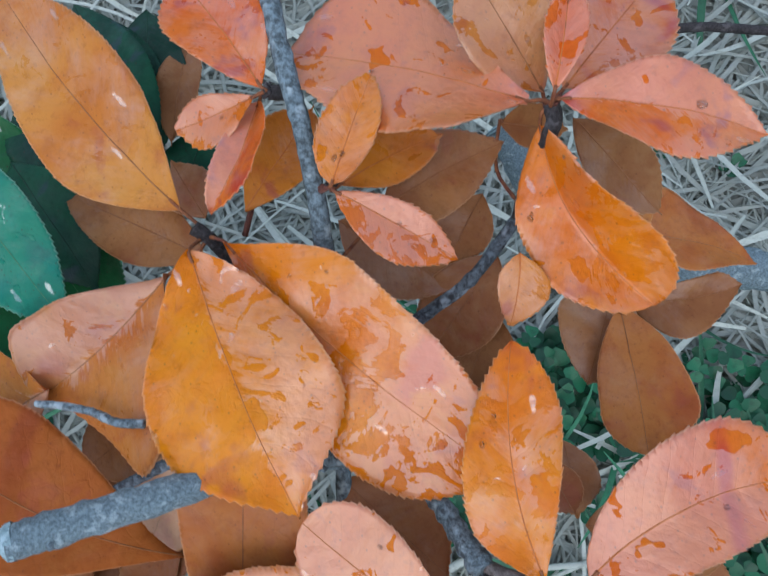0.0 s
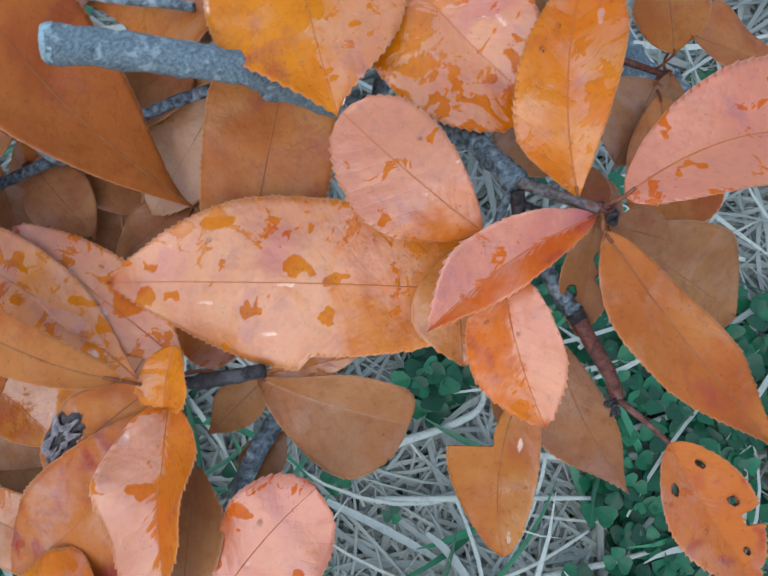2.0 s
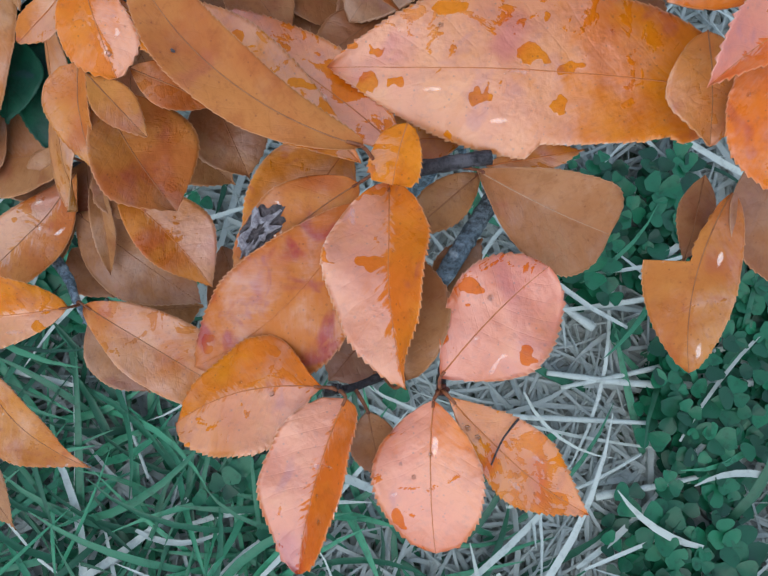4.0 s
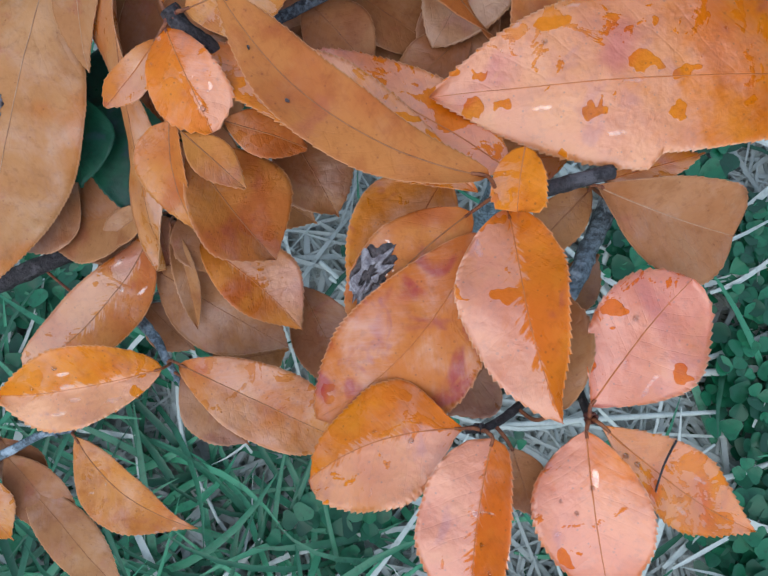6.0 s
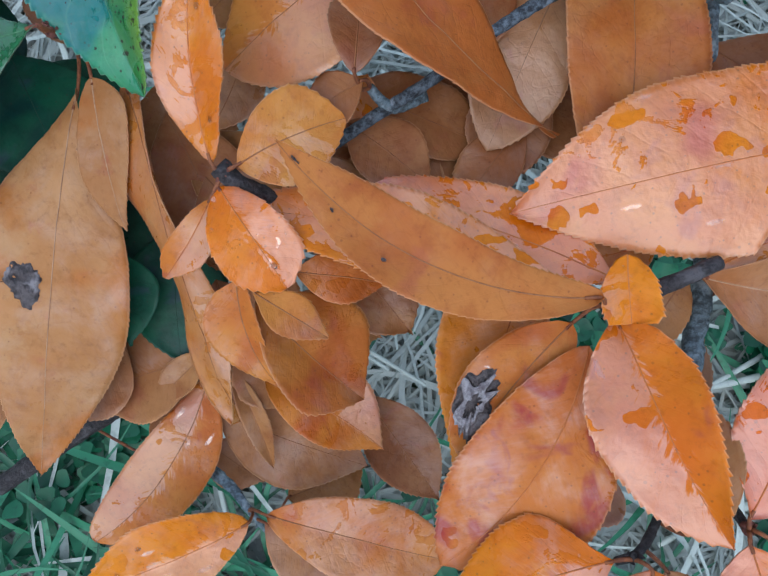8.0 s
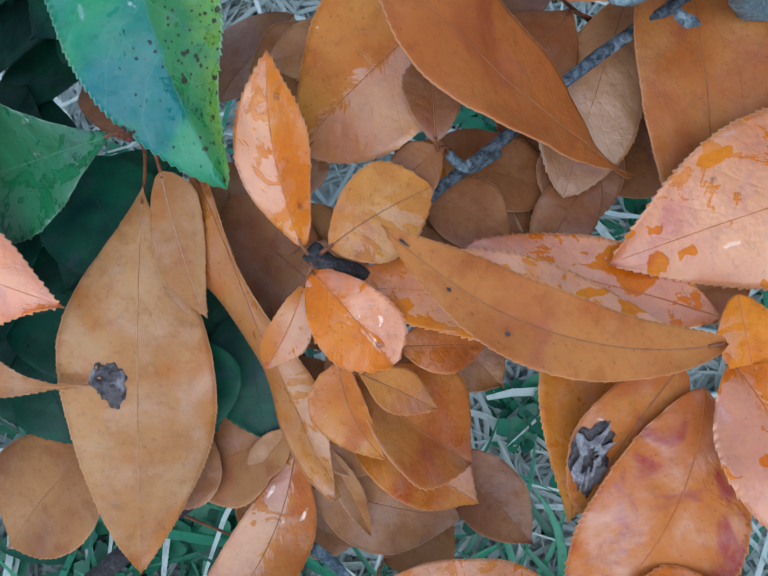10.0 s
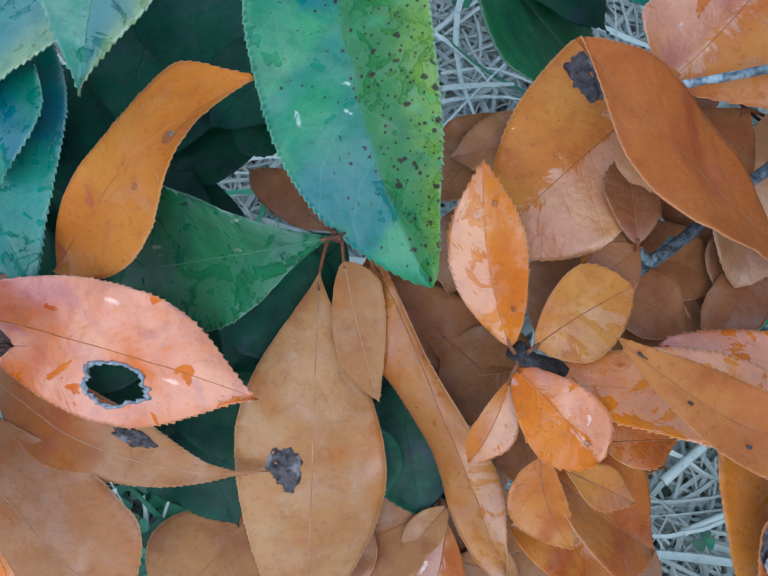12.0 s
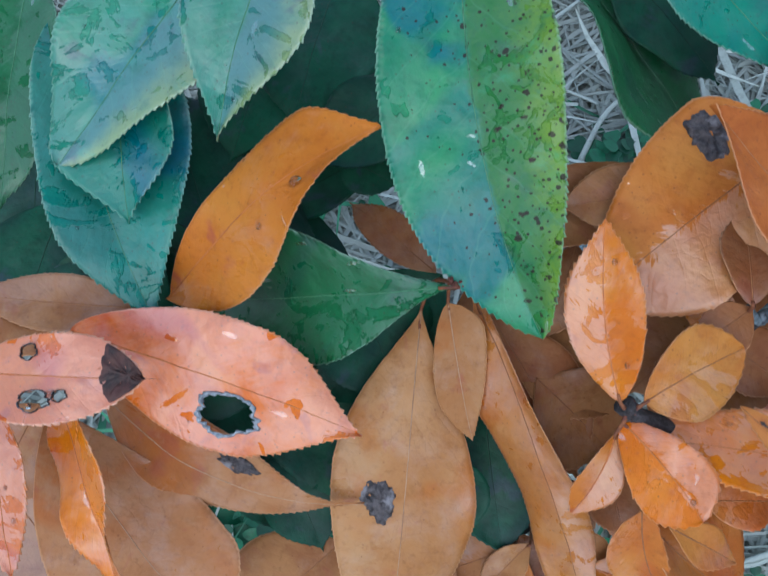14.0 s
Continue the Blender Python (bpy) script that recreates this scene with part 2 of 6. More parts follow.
    g.link(b.outputs[0], ms.inputs[1])
    g.link(tr.outputs[0], ms.inputs[2])
    return g.finish(ms.outputs[0])


ORANGE, AMBER, RED = (0.70, 0.168, 0.004), (0.74, 0.22, 0.006), (0.58, 0.08, 0.010)
LEAF = {
    "wet": leaf_material("leaf_wet_orange", ORANGE, AMBER, RED, 0.60, 0.50, 0.4, 2.35, 0.44, plum=0.35),
    "pink": leaf_material("leaf_glossy_salmon", (0.68, 0.138, 0.007), (0.71, 0.175, 0.009), (0.50, 0.05, 0.025), 0.62, 0.38, 0.4, 2.45, 0.44, plum=0.45),
    "red": leaf_material("leaf_red_orange", (0.66, 0.12, 0.008), (0.69, 0.16, 0.01), (0.44, 0.02, 0.015), 0.50, 0.34, 0.2, 2.6, 0.46, plum=0.7),
    "orange": leaf_material("leaf_orange", (0.585, 0.174, 0.016), (0.615, 0.212, 0.023), (0.46, 0.095, 0.014), 0.60, 0.24, 0.2, 2.3, 0.46),
    "tan": leaf_material("leaf_amber_tan", (0.53, 0.155, 0.024), (0.59, 0.222, 0.042), (0.46, 0.105, 0.016), 0.58, 0.26, 0.4, 2.25, 0.48, plum=0.28, net=0.20),
    "blotchy": leaf_material("leaf_crimson_blotched", (0.57, 0.132, 0.020), (0.60, 0.165, 0.026), (0.36, 0.02, 0.035), 0.53, 0.22, 0.3, 2.4, 0.46, plum=0.6, bscale=60),
    "russet": leaf_material("leaf_russet", (0.445, 0.126, 0.022), (0.53, 0.196, 0.042), (0.37, 0.09, 0.020), 0.58, -0.3, 0.3, 1.6, 0.55, plum=0.2, net=0.24),
    "rust": leaf_material("leaf_rust_red", (0.42, 0.102, 0.018), (0.46, 0.125, 0.024), (0.32, 0.06, 0.015), 0.56, -0.3, 0.3, 1.6, 0.55, plum=0.25, net=0.28),
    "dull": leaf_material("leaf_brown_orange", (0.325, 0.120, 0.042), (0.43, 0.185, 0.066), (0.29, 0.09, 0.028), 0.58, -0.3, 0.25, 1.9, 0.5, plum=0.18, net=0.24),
    "yellow": leaf_material("leaf_tan_yellow", (0.44, 0.18, 0.060), (0.50, 0.235, 0.095), (0.46, 0.135, 0.02), 0.54, -0.1, 0.12, 2.0, 0.48, plum=0.3, net=0.28),
    "green": leaf_material("leaf_green", (0.010, 0.12, 0.036), (0.018, 0.16, 0.05), (0.008, 0.09, 0.04), 0.58, 0.35, 0.7, 1.7, 0.42, (0.05, 0.2, 0.08), plum=0.2, bead=230.0),
    # green leaf darkened in its colour for the deep shade inside the shrub
    "shadegreen": leaf_material("leaf_shade_green", (0.004, 0.046, 0.028), (0.010, 0.100, 0.048), (0.003, 0.036, 0.034), 0.6, -0.3, 0.3, 1.4, 0.55, (0.03, 0.12, 0.06)),
    "teal": leaf_material("leaf_blue_green", (0.006, 0.185, 0.135), (0.014, 0.24, 0.15), (0.005, 0.14, 0.21), 0.55, 0.36, 0.6, 1.7, 0.42, (0.05, 0.24, 0.13), plum=0.25, bead=200.0),
    # blue-teal tones of the spotted leaf have the sky's reflection painted in
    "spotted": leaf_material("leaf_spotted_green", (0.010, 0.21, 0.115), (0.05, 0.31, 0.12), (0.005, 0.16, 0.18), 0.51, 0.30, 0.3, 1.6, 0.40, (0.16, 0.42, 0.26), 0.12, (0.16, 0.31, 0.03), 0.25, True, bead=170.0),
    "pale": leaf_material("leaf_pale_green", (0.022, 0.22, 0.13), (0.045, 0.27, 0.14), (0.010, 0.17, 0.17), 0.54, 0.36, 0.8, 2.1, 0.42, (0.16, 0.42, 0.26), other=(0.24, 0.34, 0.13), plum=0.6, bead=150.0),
}


def bark_material(name, dark, light, patch, scale=1.0, bump=0.9, rough=0.72):
    g = Nodes(name)
    p, tc, rnd = g.place()
    a, b_, c = g.noise(p, 700 * scale, 4, 0.7), g.noise(p, 190 * scale, 3, 0.6), g.noise(p, 1600 * scale, 2)
    colour = g.mix(g.ramp(a, 0.35, 0.65), dark, light)
    colour = g.mix(g.math("MULTIPLY", g.ramp(b_, 0.55, 0.66), 0.7), colour, patch)
    colour = g.mix(g.math("MULTIPLY", g.ramp(c, 0.62, 0.75), 0.6), colour, (dark[0] * 0.4, dark[1] * 0.4, dark[2] * 0.4))
    b = g.add("BsdfPrincipled", Roughness=rough)
    g.link(colour, b.inputs["Base Color"])
    g.link(g.bump(g.math("ADD", a, g.math("MULTIPLY", b_, 0.8)), bump, 0.0009), b.inputs["Normal"])
    return g.finish(b.outputs[0])


BARK = {
    "bark": bark_material("bark_grey", (0.055, 0.075, 0.086), (0.20, 0.275, 0.32), (0.46, 0.56, 0.61), 0.8, 0.8),
    "dark": bark_material("bark_dark", (0.012, 0.010, 0.011), (0.050, 0.042, 0.045), (0.11, 0.10, 0.105)),
    "red": bark_material("bark_young_red", (0.085, 0.026, 0.02), (0.19, 0.062, 0.042), (0.26, 0.12, 0.10), 1.0, 0.5),
    "wood": bark_material("sawn_wood", (0.22, 0.34, 0.38), (0.42, 0.57, 0.62), (0.16, 0.25, 0.29)),
}
BARK["lichen"] = bark_material("bark_lichened", (0.018, 0.022, 0.030), (0.13, 0.165, 0.20), (0.36, 0.43, 0.50), 0.8, 1.0)
BARK["cut"] = bark_material("bark_smooth_grey", (0.12, 0.175, 0.205), (0.25, 0.345, 0.39), (0.44, 0.55, 0.60), 1.7, 1.0)
BARK["ring"] = bark_material("bark_ringed_grey", (0.045, 0.06, 0.07), (0.20, 0.27, 0.31), (0.40, 0.50, 0.56), 0.9, 1.0)
BARK["brown"] = bark_material("bark_brown_grey", (0.07, 0.055, 0.05), (0.19, 0.16, 0.15), (0.28, 0.27, 0.27), 0.9, 0.8)
SCAB = bark_material("decayed_leaf_tissue", (0.022, 0.016, 0.017), (0.105, 0.085, 0.085), (0.30, 0.275, 0.285), 0.7, 1.0, 0.4)
ROT = bark_material("brown_rot", (0.020, 0.008, 0.007), (0.085, 0.026, 0.018), (0.16, 0.055, 0.03), 0.25, 0.7, 0.55)
CRUST = bark_material("grey_crust", (0.20, 0.22, 0.24), (0.46, 0.50, 0.54), (0.05, 0.05, 0.06), 0.9, 1.0)
PETIOLE = bark_material("leaf_stalk", (0.16, 0.05, 0.02), (0.30, 0.10, 0.035), (0.12, 0.03, 0.025), 0.8, 0.3)
RIB = bark_material("midrib", (0.48, 0.135, 0.025), (0.58, 0.185, 0.045), (0.34, 0.08, 0.022), 0.35, 0.2)
RIB_DULL = bark_material("midrib_brown", (0.27, 0.10, 0.035), (0.36, 0.15, 0.055), (0.22, 0.07, 0.025), 0.35, 0.2)
RIB_PALE = bark_material("midrib_tan", (0.40, 0.22, 0.12), (0.52, 0.31, 0.18), (0.32, 0.15, 0.07), 0.35, 0.2)
# midrib darkened to match the leaves with shade in their colour
RIB_SHADE = bark_material("midrib_shade_green", (0.006, 0.045, 0.024), (0.012, 0.065, 0.035), (0.006, 0.04, 0.02), 0.5, 0.2)
TORN = bark_material("torn_brown_skin", (0.16, 0.14, 0.15), (0.36, 0.34, 0.35), (0.55, 0.53, 0.54), 0.8, 1.0)
RIB_GREEN = bark_material("midrib_green", (0.05, 0.17, 0.08), (0.10, 0.26, 0.13), (0.05, 0.15, 0.08), 0.5, 0.2)


def water_material():
    g = Nodes("rain_drop")
    b = g.add("BsdfPrincipled", Roughness=0.02, IOR=1.33)
    b.inputs["Transmission Weight"].default_value = 1.0
    return g.finish(b.outputs[0])


WATER = water_material()


# ---- makers ----
def mesh_object(name, verts, faces, material, parent=None, label="", uv=None, smooth=True):
    """One mesh object from generated points; under a parent it keeps its world place."""
    me = bpy.data.meshes.new(name)
    me.from_pydata([tuple(v) for v in verts], [], faces)
    if uv is not None:
        layer = me.uv_layers.new(name="UVMap")
        idx = np.empty(len(me.loops), dtype=np.int32)
        me.loops.foreach_get("vertex_index", idx)
        layer.data.foreach_set("uv", np.asarray(uv, dtype=np.float32)[idx].ravel())
    if smooth:
        me.polygons.foreach_set("use_smooth", [True] * len(me.polygons))
    me.materials.append(material)
    me.update()
    ob = new(name, me)
    if parent is not None:
        ob.parent = parent
    if label:
        tagged(ob, label)
    return ob


shrub = tagged(new("evergreen_shrub"), "serrated-leaved shrub turning orange with a few green leaves, over rough grass", "shrub")
shrub.location = (-0.06, 0.02, 0.0)
HOME = Matrix.Translation(shrub.location)


def tube(points, r0, r1, sides=10, steps=8, rough=0.10, rings=0, cap=True):
    """Points and faces of a smooth, slightly knobbly tapered tube along a line of points."""
    pts = [Vector(p) for p in points]
    line = []
    for i in range(len(pts) - 1):
        a, b, c, d = pts[max(i - 1, 0)], pts[i], pts[i + 1], pts[min(i + 2, len(pts) - 1)]
        for k in range(steps):
            t = k / steps
            line.append(0.5 * ((2 * b) + (c - a) * t + (2 * a - 5 * b + 4 * c - d) * t * t + (3 * b - a - 3 * c + d) * t ** 3))
    line.append(pts[-1])
    verts, faces, n = [], [], len(line)
    side = Vector((0.3, 0.2, 1)).normalized()
    for i, q in enumerate(line):
        ahead = (line[min(i + 1, n - 1)] - line[max(i - 1, 0)]).normalized()
        e1 = ahead.cross(side).normalized()
        e2 = ahead.cross(e1)
        r = r0 + (r1 - r0) * i / (n - 1)
        if rings:
            r *= (0.90, 1.0, 1.08, 0.84)[i % 4] + (0.12 if i % 14 == 8 else 0) + 0.06 * noise.noise(q * 900)
        for k in range(sides):
            a = 2 * math.pi * k / sides
            w = e1 * math.cos(a) + e2 * math.sin(a)
            rr = r * (1 + rough * noise.noise(q * 420 + w * 1.3))
            verts.append(q + w * rr)
    for i in range(n - 1):
        for k in range(sides):
            a, b = i * sides + k, i * sides + (k + 1) % sides
            faces.append((a, b, b + sides, a + sides))
    if cap:
        faces.append(tuple(range(sides - 1, -1, -1)))
        faces.append(tuple((n - 1) * sides + k for k in range(sides)))
    return verts, faces


def branch(name, points, r0, r1, kind, label):
    home = Vector(shrub.location)
    local = [Vector(p) - home for p in points]
    verts, faces = tube(local, r0, r1, 12, 10, 0.22 if kind != "red" else 0.12, 1 if kind == "ring" else 0)
    ob = mesh_object(name, verts, faces, BARK[kind], shrub, label)
    if kind == "cut":
        out = (local[0] - local[1]).normalized()
        e1 = out.cross(Vector((0, 0, 1))).normalized()
        e2 = out.cross(e1)
        vs, fs = [], []
        for j, (rad, off) in enumerate(((0.0, 0.0011), (0.45, 0.0012), (0.8, 0.0009), (0.97, 0.0002), (1.04, -0.0012))):
            for k in range(16):
                a = 2 * math.pi * k / 16
                w = e1 * math.cos(a) + e2 * math.sin(a)
                vs.append(local[0] + w * r0 * rad * (1 + 0.06 * noise.noise(w * 2)) + out * (off + 0.0005 * noise.noise(w * 3 + Vector((rad * 5, 0, 0)))))
            if j:
                for k in range(16):
                    a, b = (j - 1) * 16 + k, (j - 1) * 16 + (k + 1) % 16
                    fs.append((a, a + 16, b + 16, b))
        mesh_object("sawn_end", vs, fs, BARK["wood"], ob, "pale weathered sawn end")
    # leaf scars and small knobs along the bark
    if kind in ("bark", "cut") and r0 > 0.0018:
        rng = random.Random(len(bpy.data.objects))
        for _ in range(3):
            i = rng.randrange(len(local) - 1)
            q = local[i].lerp(local[i + 1], rng.uniform(0.2, 0.8))
            w = Vector((rng.uniform(-1, 1), rng.uniform(-1, 1), 0.6)).normalized()
            d = (local[i + 1] - local[i]).normalized()
            w = (w - d * w.dot(d)).normalized()
            rr = (r0 + r1) / 2
            vs, fs = tube([q + w * rr * 0.6, q + w * rr * 1.08 + d * 0.0004, q + w * rr * 1.18 + d * 0.0006], rr * 0.4, rr * 0.2, 7, 3, 0.2)
            mesh_object("bud_scar", vs, fs, BARK["bark"], ob)
    return ob


LABELS = {
    "wet": "rain-wet glossy orange leaf with serrated edge",
    "pink": "glossy salmon-orange leaf with wet patches",
    "red": "red-blotched orange leaf with serrated edge",
    "orange": "smooth orange leaf with fine teeth",
    "tan": "speckled amber-tan leaf with serrated edge",
    "blotchy": "tan-orange leaf with crimson blotches",
    "rust": "matt rust-red leaf with fine teeth",
    "russet": "matt russet-orange leaf",
    "dull": "shaded brown-orange leaf",
    "yellow": "tan-yellow ageing leaf",
    "green": "dark green glossy toothed leaf",
    "shadegreen": "green leaf with deep shade put into its dark colour",
    "teal": "blue-green wet toothed leaf",
    "spotted": "large green leaf with brown leaf spots",
    "pale": "wet pale green toothed leaf with yellowish patches",
}
# range of the imitated sky reflection on each half of a blade
SKY_SHEEN = {"wet": (0.3, 0.9), "pink": (0.6, 1.1), "red": (0.3, 0.9), "orange": (0.1, 0.7), "tan": (0.1, 0.6), "blotchy": (0.1, 0.6), "russet": (0.1, 0.4), "rust": (0.1, 0.4), "dull": (0.05, 0.5), "yellow": (0.3, 0.7), "green": (0.3, 0.8), "shadegreen": (0.2, 0.6), "teal": (0.3, 0.9), "spotted": (0.4, 0.8), "pale": (0.8, 1.1)}
RIBS = {"pale": RIB_GREEN, "green": RIB_GREEN, "teal": RIB_GREEN, "spotted": RIB_GREEN, "shadegreen": RIB_SHADE, "dull": RIB_DULL, "russet": RIB_DULL, "rust": RIB_DULL, "yellow": RIB_PALE, "tan": RIB_DULL}
DEWY = ("wet", "pink", "pale", "spotted", "green", "teal")
count = [0]


def leaf(kind, base, tip, width, widest=0.5, slim=0.7, fold=0.1, arch=0.04, roll=0.0, twist=0.0, bow=0.0, ends=None, lop=0.0, wavy=0.0, node=None, hole=(), scab=(), bites=(), sky_sheen=None, drops=(), rim="crust", rot=False):
    """A toothed leaf from base to tip: blade with thickness, midrib, stalk, and where it has them holes with a crust or decayed patches."""
    count[0] += 1
    rng = random.Random(count[0] * 7 + 1)
    base, tip = Vector(base), Vector(tip)
    length = (tip - base).length
    ahead = (tip - base) / length
    up = (Vector((0, 0, 1)) - ahead * ahead.z).normalized()
    up = Matrix.Rotation(radians(roll), 3, ahead) @ up
    right = ahead.cross(up)
    half = width / 2
    slim *= 1.35
    middle = 0.5 if ends else widest
    ea, eb = slim * 2 * middle, slim * 2 * (1 - middle)
    top = middle ** ea * (1 - middle) ** eb
    waves, phase = rng.uniform(1.2, 2.4), rng.uniform(0, 6.28)
    wave = (wavy or rng.uniform(0.02, 0.05)) * width
    sway = (bow if bow else rng.uniform(-0.02, 0.02)) * length
    teeth = max(12, int(length / 0.0017))
    bite_ = 0.00050 if kind in ("wet", "pink", "red", "spotted", "pale", "teal", "green", "blotchy") else 0.00030

    def breadth(s, side):
        s = min(max(s, 0.0), 1.0)
        if ends:
            # each half swells to its own widest place; the ends are blunt below 1 and drawn out above it
            peak, h = widest[0 if side < 0 else 1], half * (1 + lop * side)
            w = h * (math.sin(math.pi / 2 * s / peak) ** ends[0] if s < peak else max(math.cos(math.pi / 2 * (s - peak) / (1 - peak)), 0.0) ** ends[1])
            w = max(w, h * (1 - s) if s > 0.9 else 0.0)
        else:
            q = min(s / 0.955, 1.0)
            w = max(q ** ea * (1 - q) ** eb / top, 0.0) * half
            w = max(w, half * 0.13 * (1 - s) / 0.12 if s > 0.86 else 0.0)
        for bside, s0, s1, depth in bites:
            if bside == side and s0 < s < s1:
                w *= 1 - depth * min(1.0, (s - s0) / 0.03 + 0.2, (s1 - s) / 0.03 + 0.2) * (0.88 + 0.12 * noise.noise(Vector((s * 40, side, count[0]))))
        return w

    def surface(u, s, lift=0.0):
        """A point of the blade: u from -1 to 1 across, s from 0 to 1 along."""
        x = u * breadth(s, 1 if u > 0 else -1)
        z = fold * abs(x) - 0.12 * fold * half * (1 - abs(u)) + arch * length * 4 * s * (1 - s)
        z += wave * math.sin(waves * 6.28 * s + phase + (1.3 if u > 0 else 0)) * u * u
        z += 0.0011 * noise.noise(Vector((x * 55, s * length * 55, count[0] * 3.1)))
        z += 0.00035 * noise.noise(Vector((x * 150, s * length * 150, count[0] * 1.7)))
        a = radians(twist) * (s - 0.5)
        x, z = x * math.cos(a) - z * math.sin(a), x * math.sin(a) + z * math.cos(a)
        return Vector((x + sway * 4 * s * (1 - s), s * length, z + lift))

    fine = bool(hole)
    columns = [i / 24 - 1 for i in range(49)] if fine else [-1, -0.9, -0.66, -0.36, -0.08, 0, 0.08, 0.36, 0.66, 0.9, 1]
    stations = []
    for j in range(teeth):
        stations += [(j / teeth, 0.0), ((j + 0.72) / teeth, 1.0)]
        if fine:
            stations.insert(-1, ((j + 0.36) / teeth, 0.5))
    stations.append((1.0, 0.0))
    verts, uv, thick = [], [], 0.00032
    for s, tooth in stations:
        taper = 0.0 if s < 0.06 or s > 0.985 else 1.0
        for u in columns:
            p = surface(u, s)
            if abs(u) == 1:
                p.x += u * tooth * taper * bite_ * (0.15 + 1.2 * rng.random())
                p.y += tooth * taper * bite_
            verts.append(p)
            uv.append(((u + 1) / 2, s))
    nc, ns = len(columns), len(stations)
    nv = nc * ns
    verts += [v - Vector((0, 0, thick)) for v in verts]
    uv += uv

    def open_at(u, s):
        for u0, s0, ru, rs in hole:
            a = math.atan2((s - s0) / rs, (u - u0) / ru)
            edge = 1 + 0.28 * noise.noise(Vector((math.cos(a) * 1.6, math.sin(a) * 1.6, 4.0))) + 0.14 * noise.noise(Vector((math.cos(a) * 5, math.sin(a) * 5, 9.0)))
            if ((u - u0) / ru) ** 2 + ((s - s0) / rs) ** 2 < edge * edge:
                return True
        return False

    faces = []
    for j in range(ns - 1):
        for i in range(nc - 1):
            if fine and open_at((columns[i] + columns[i + 1]) / 2, (stations[j][0] + stations[j + 1][0]) / 2):
                continue
            a = j * nc + i
            faces.append((a, a + 1, a + 1 + nc, a + nc))
            faces.append((nv + a, nv + a + nc, nv + a + 1 + nc, nv + a + 1))
        a, b = j * nc, j * nc + nc - 1
        faces.append((a, a + nc, nv + a + nc, nv + a))
        faces.append((b, nv + b, nv + b + nc, b + nc))
    turned = Matrix((right, ahead, up)).transposed().to_4x4()
    ob = mesh_object("leaf", verts, faces, LEAF[kind], shrub, LABELS[kind], uv)
    ob.matrix_basis = HOME.inverted() @ Matrix.Translation(base) @ turned
    # imitated sky reflection for each half, set by hand or drawn at random
    low, high = SKY_SHEEN[kind]
    left, right_, along, damp = sky_sheen if sky_sheen else (rng.uniform(low, high), rng.uniform(low, high), rng.uniform(-0.3, 0.3), 0.0)
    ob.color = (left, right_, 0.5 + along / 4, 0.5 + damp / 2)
    for u0, s0, r in list(drops) + [(rng.uniform(-0.8, 0.8), rng.uniform(0.15, 0.85), rng.uniform(0.0003, 0.0008)) for _ in range(rng.randrange(1, 4) if kind in DEWY else 0)]:
        dv, df = [], []
        o = surface(u0, s0)
        for j in range(4):
            for k in range(12):
                a, h = 6.2832 * k / 12, 1.5708 * j / 4
                dv.append(o + Vector((math.cos(a) * math.cos(h) * r, math.sin(a) * math.cos(h) * r * 1.2, math.sin(h) * r * 0.6 - 0.0001)))
        for j in range(3):
            for k in range(12):
                a, b = j * 12 + k, j * 12 + (k + 1) % 12
                df.append((a, b, b + 12, a + 12))
        df += [tuple(range(36, 48)), tuple(range(11, -1, -1))]
        mesh_object("water_drop", dv, df, WATER, ob, "clear rain drop")
    # midrib, a thin ridge that lies in the fold
    ribs = [surface(0, s, 0.00002) for s in [k / 22 for k in range(23)]]
    rv, rf = tube(ribs, 0.00021, 0.00008, 6, 2, 0.05)
    if hole:
        rf = [q for q in rf if len(q) > 4 or not open_at(0.0, rv[q[0]].y / length)]
    mesh_object("midrib", rv, rf, RIBS.get(kind, RIB), ob)
    if node is not None:
        there = (Matrix.Translation(base) @ turned).inverted() @ Vector(node)
        reach = there.length
        mid = there * 0.5 + (Vector((0, -0.0006, 0.0008)) if reach < 0.008 else Vector((0, -0.12, -0.22)) * reach)
        pv, pf = tube([surface(0, 0.05, 0.0001), surface(0, 0.0, 0.0), mid, there], 0.00042, 0.0006, 8, 5, 0.08)
        mesh_object("petiole", pv, pf, PETIOLE, ob)
    for u0, s0, ru, rs in hole:
        # a torn, whitish crust round the hole
        rim_v, rim_f, m = [], [], 64
        for k in range(m):
            a = 2 * math.pi * k / m
            edge = 1 + 0.28 * noise.noise(Vector((math.cos(a) * 1.6, math.sin(a) * 1.6, 4.0))) + 0.14 * noise.noise(Vector((math.cos(a) * 5, math.sin(a) * 5, 9.0)))
            thin = 0.35 if rim == "dark" else 0.7
            for rad, lift in ((1 - thin * (0.26 - 0.24 * rng.random()), 0.0001 + 0.0005 * rng.random()), (0.97 + 0.06 * rng.random(), 0.0004 + 0.0005 * rng.random()), (1 + thin * (0.06 + 0.14 * rng.random()), 0.0002), (0.99, -0.0005)):
                rim_v.append(surface(u0 + ru * edge * rad * math.cos(a), s0 + rs * edge * rad * math.sin(a), lift))
        for k in range(m):
            for r in range(4):
                a, b = k * 4 + r, k * 4 + (r + 1) % 4
                c, d = ((k + 1) % m) * 4 + (r + 1) % 4, ((k + 1) % m) * 4 + r
                rim_f.append((a, b, c, d))
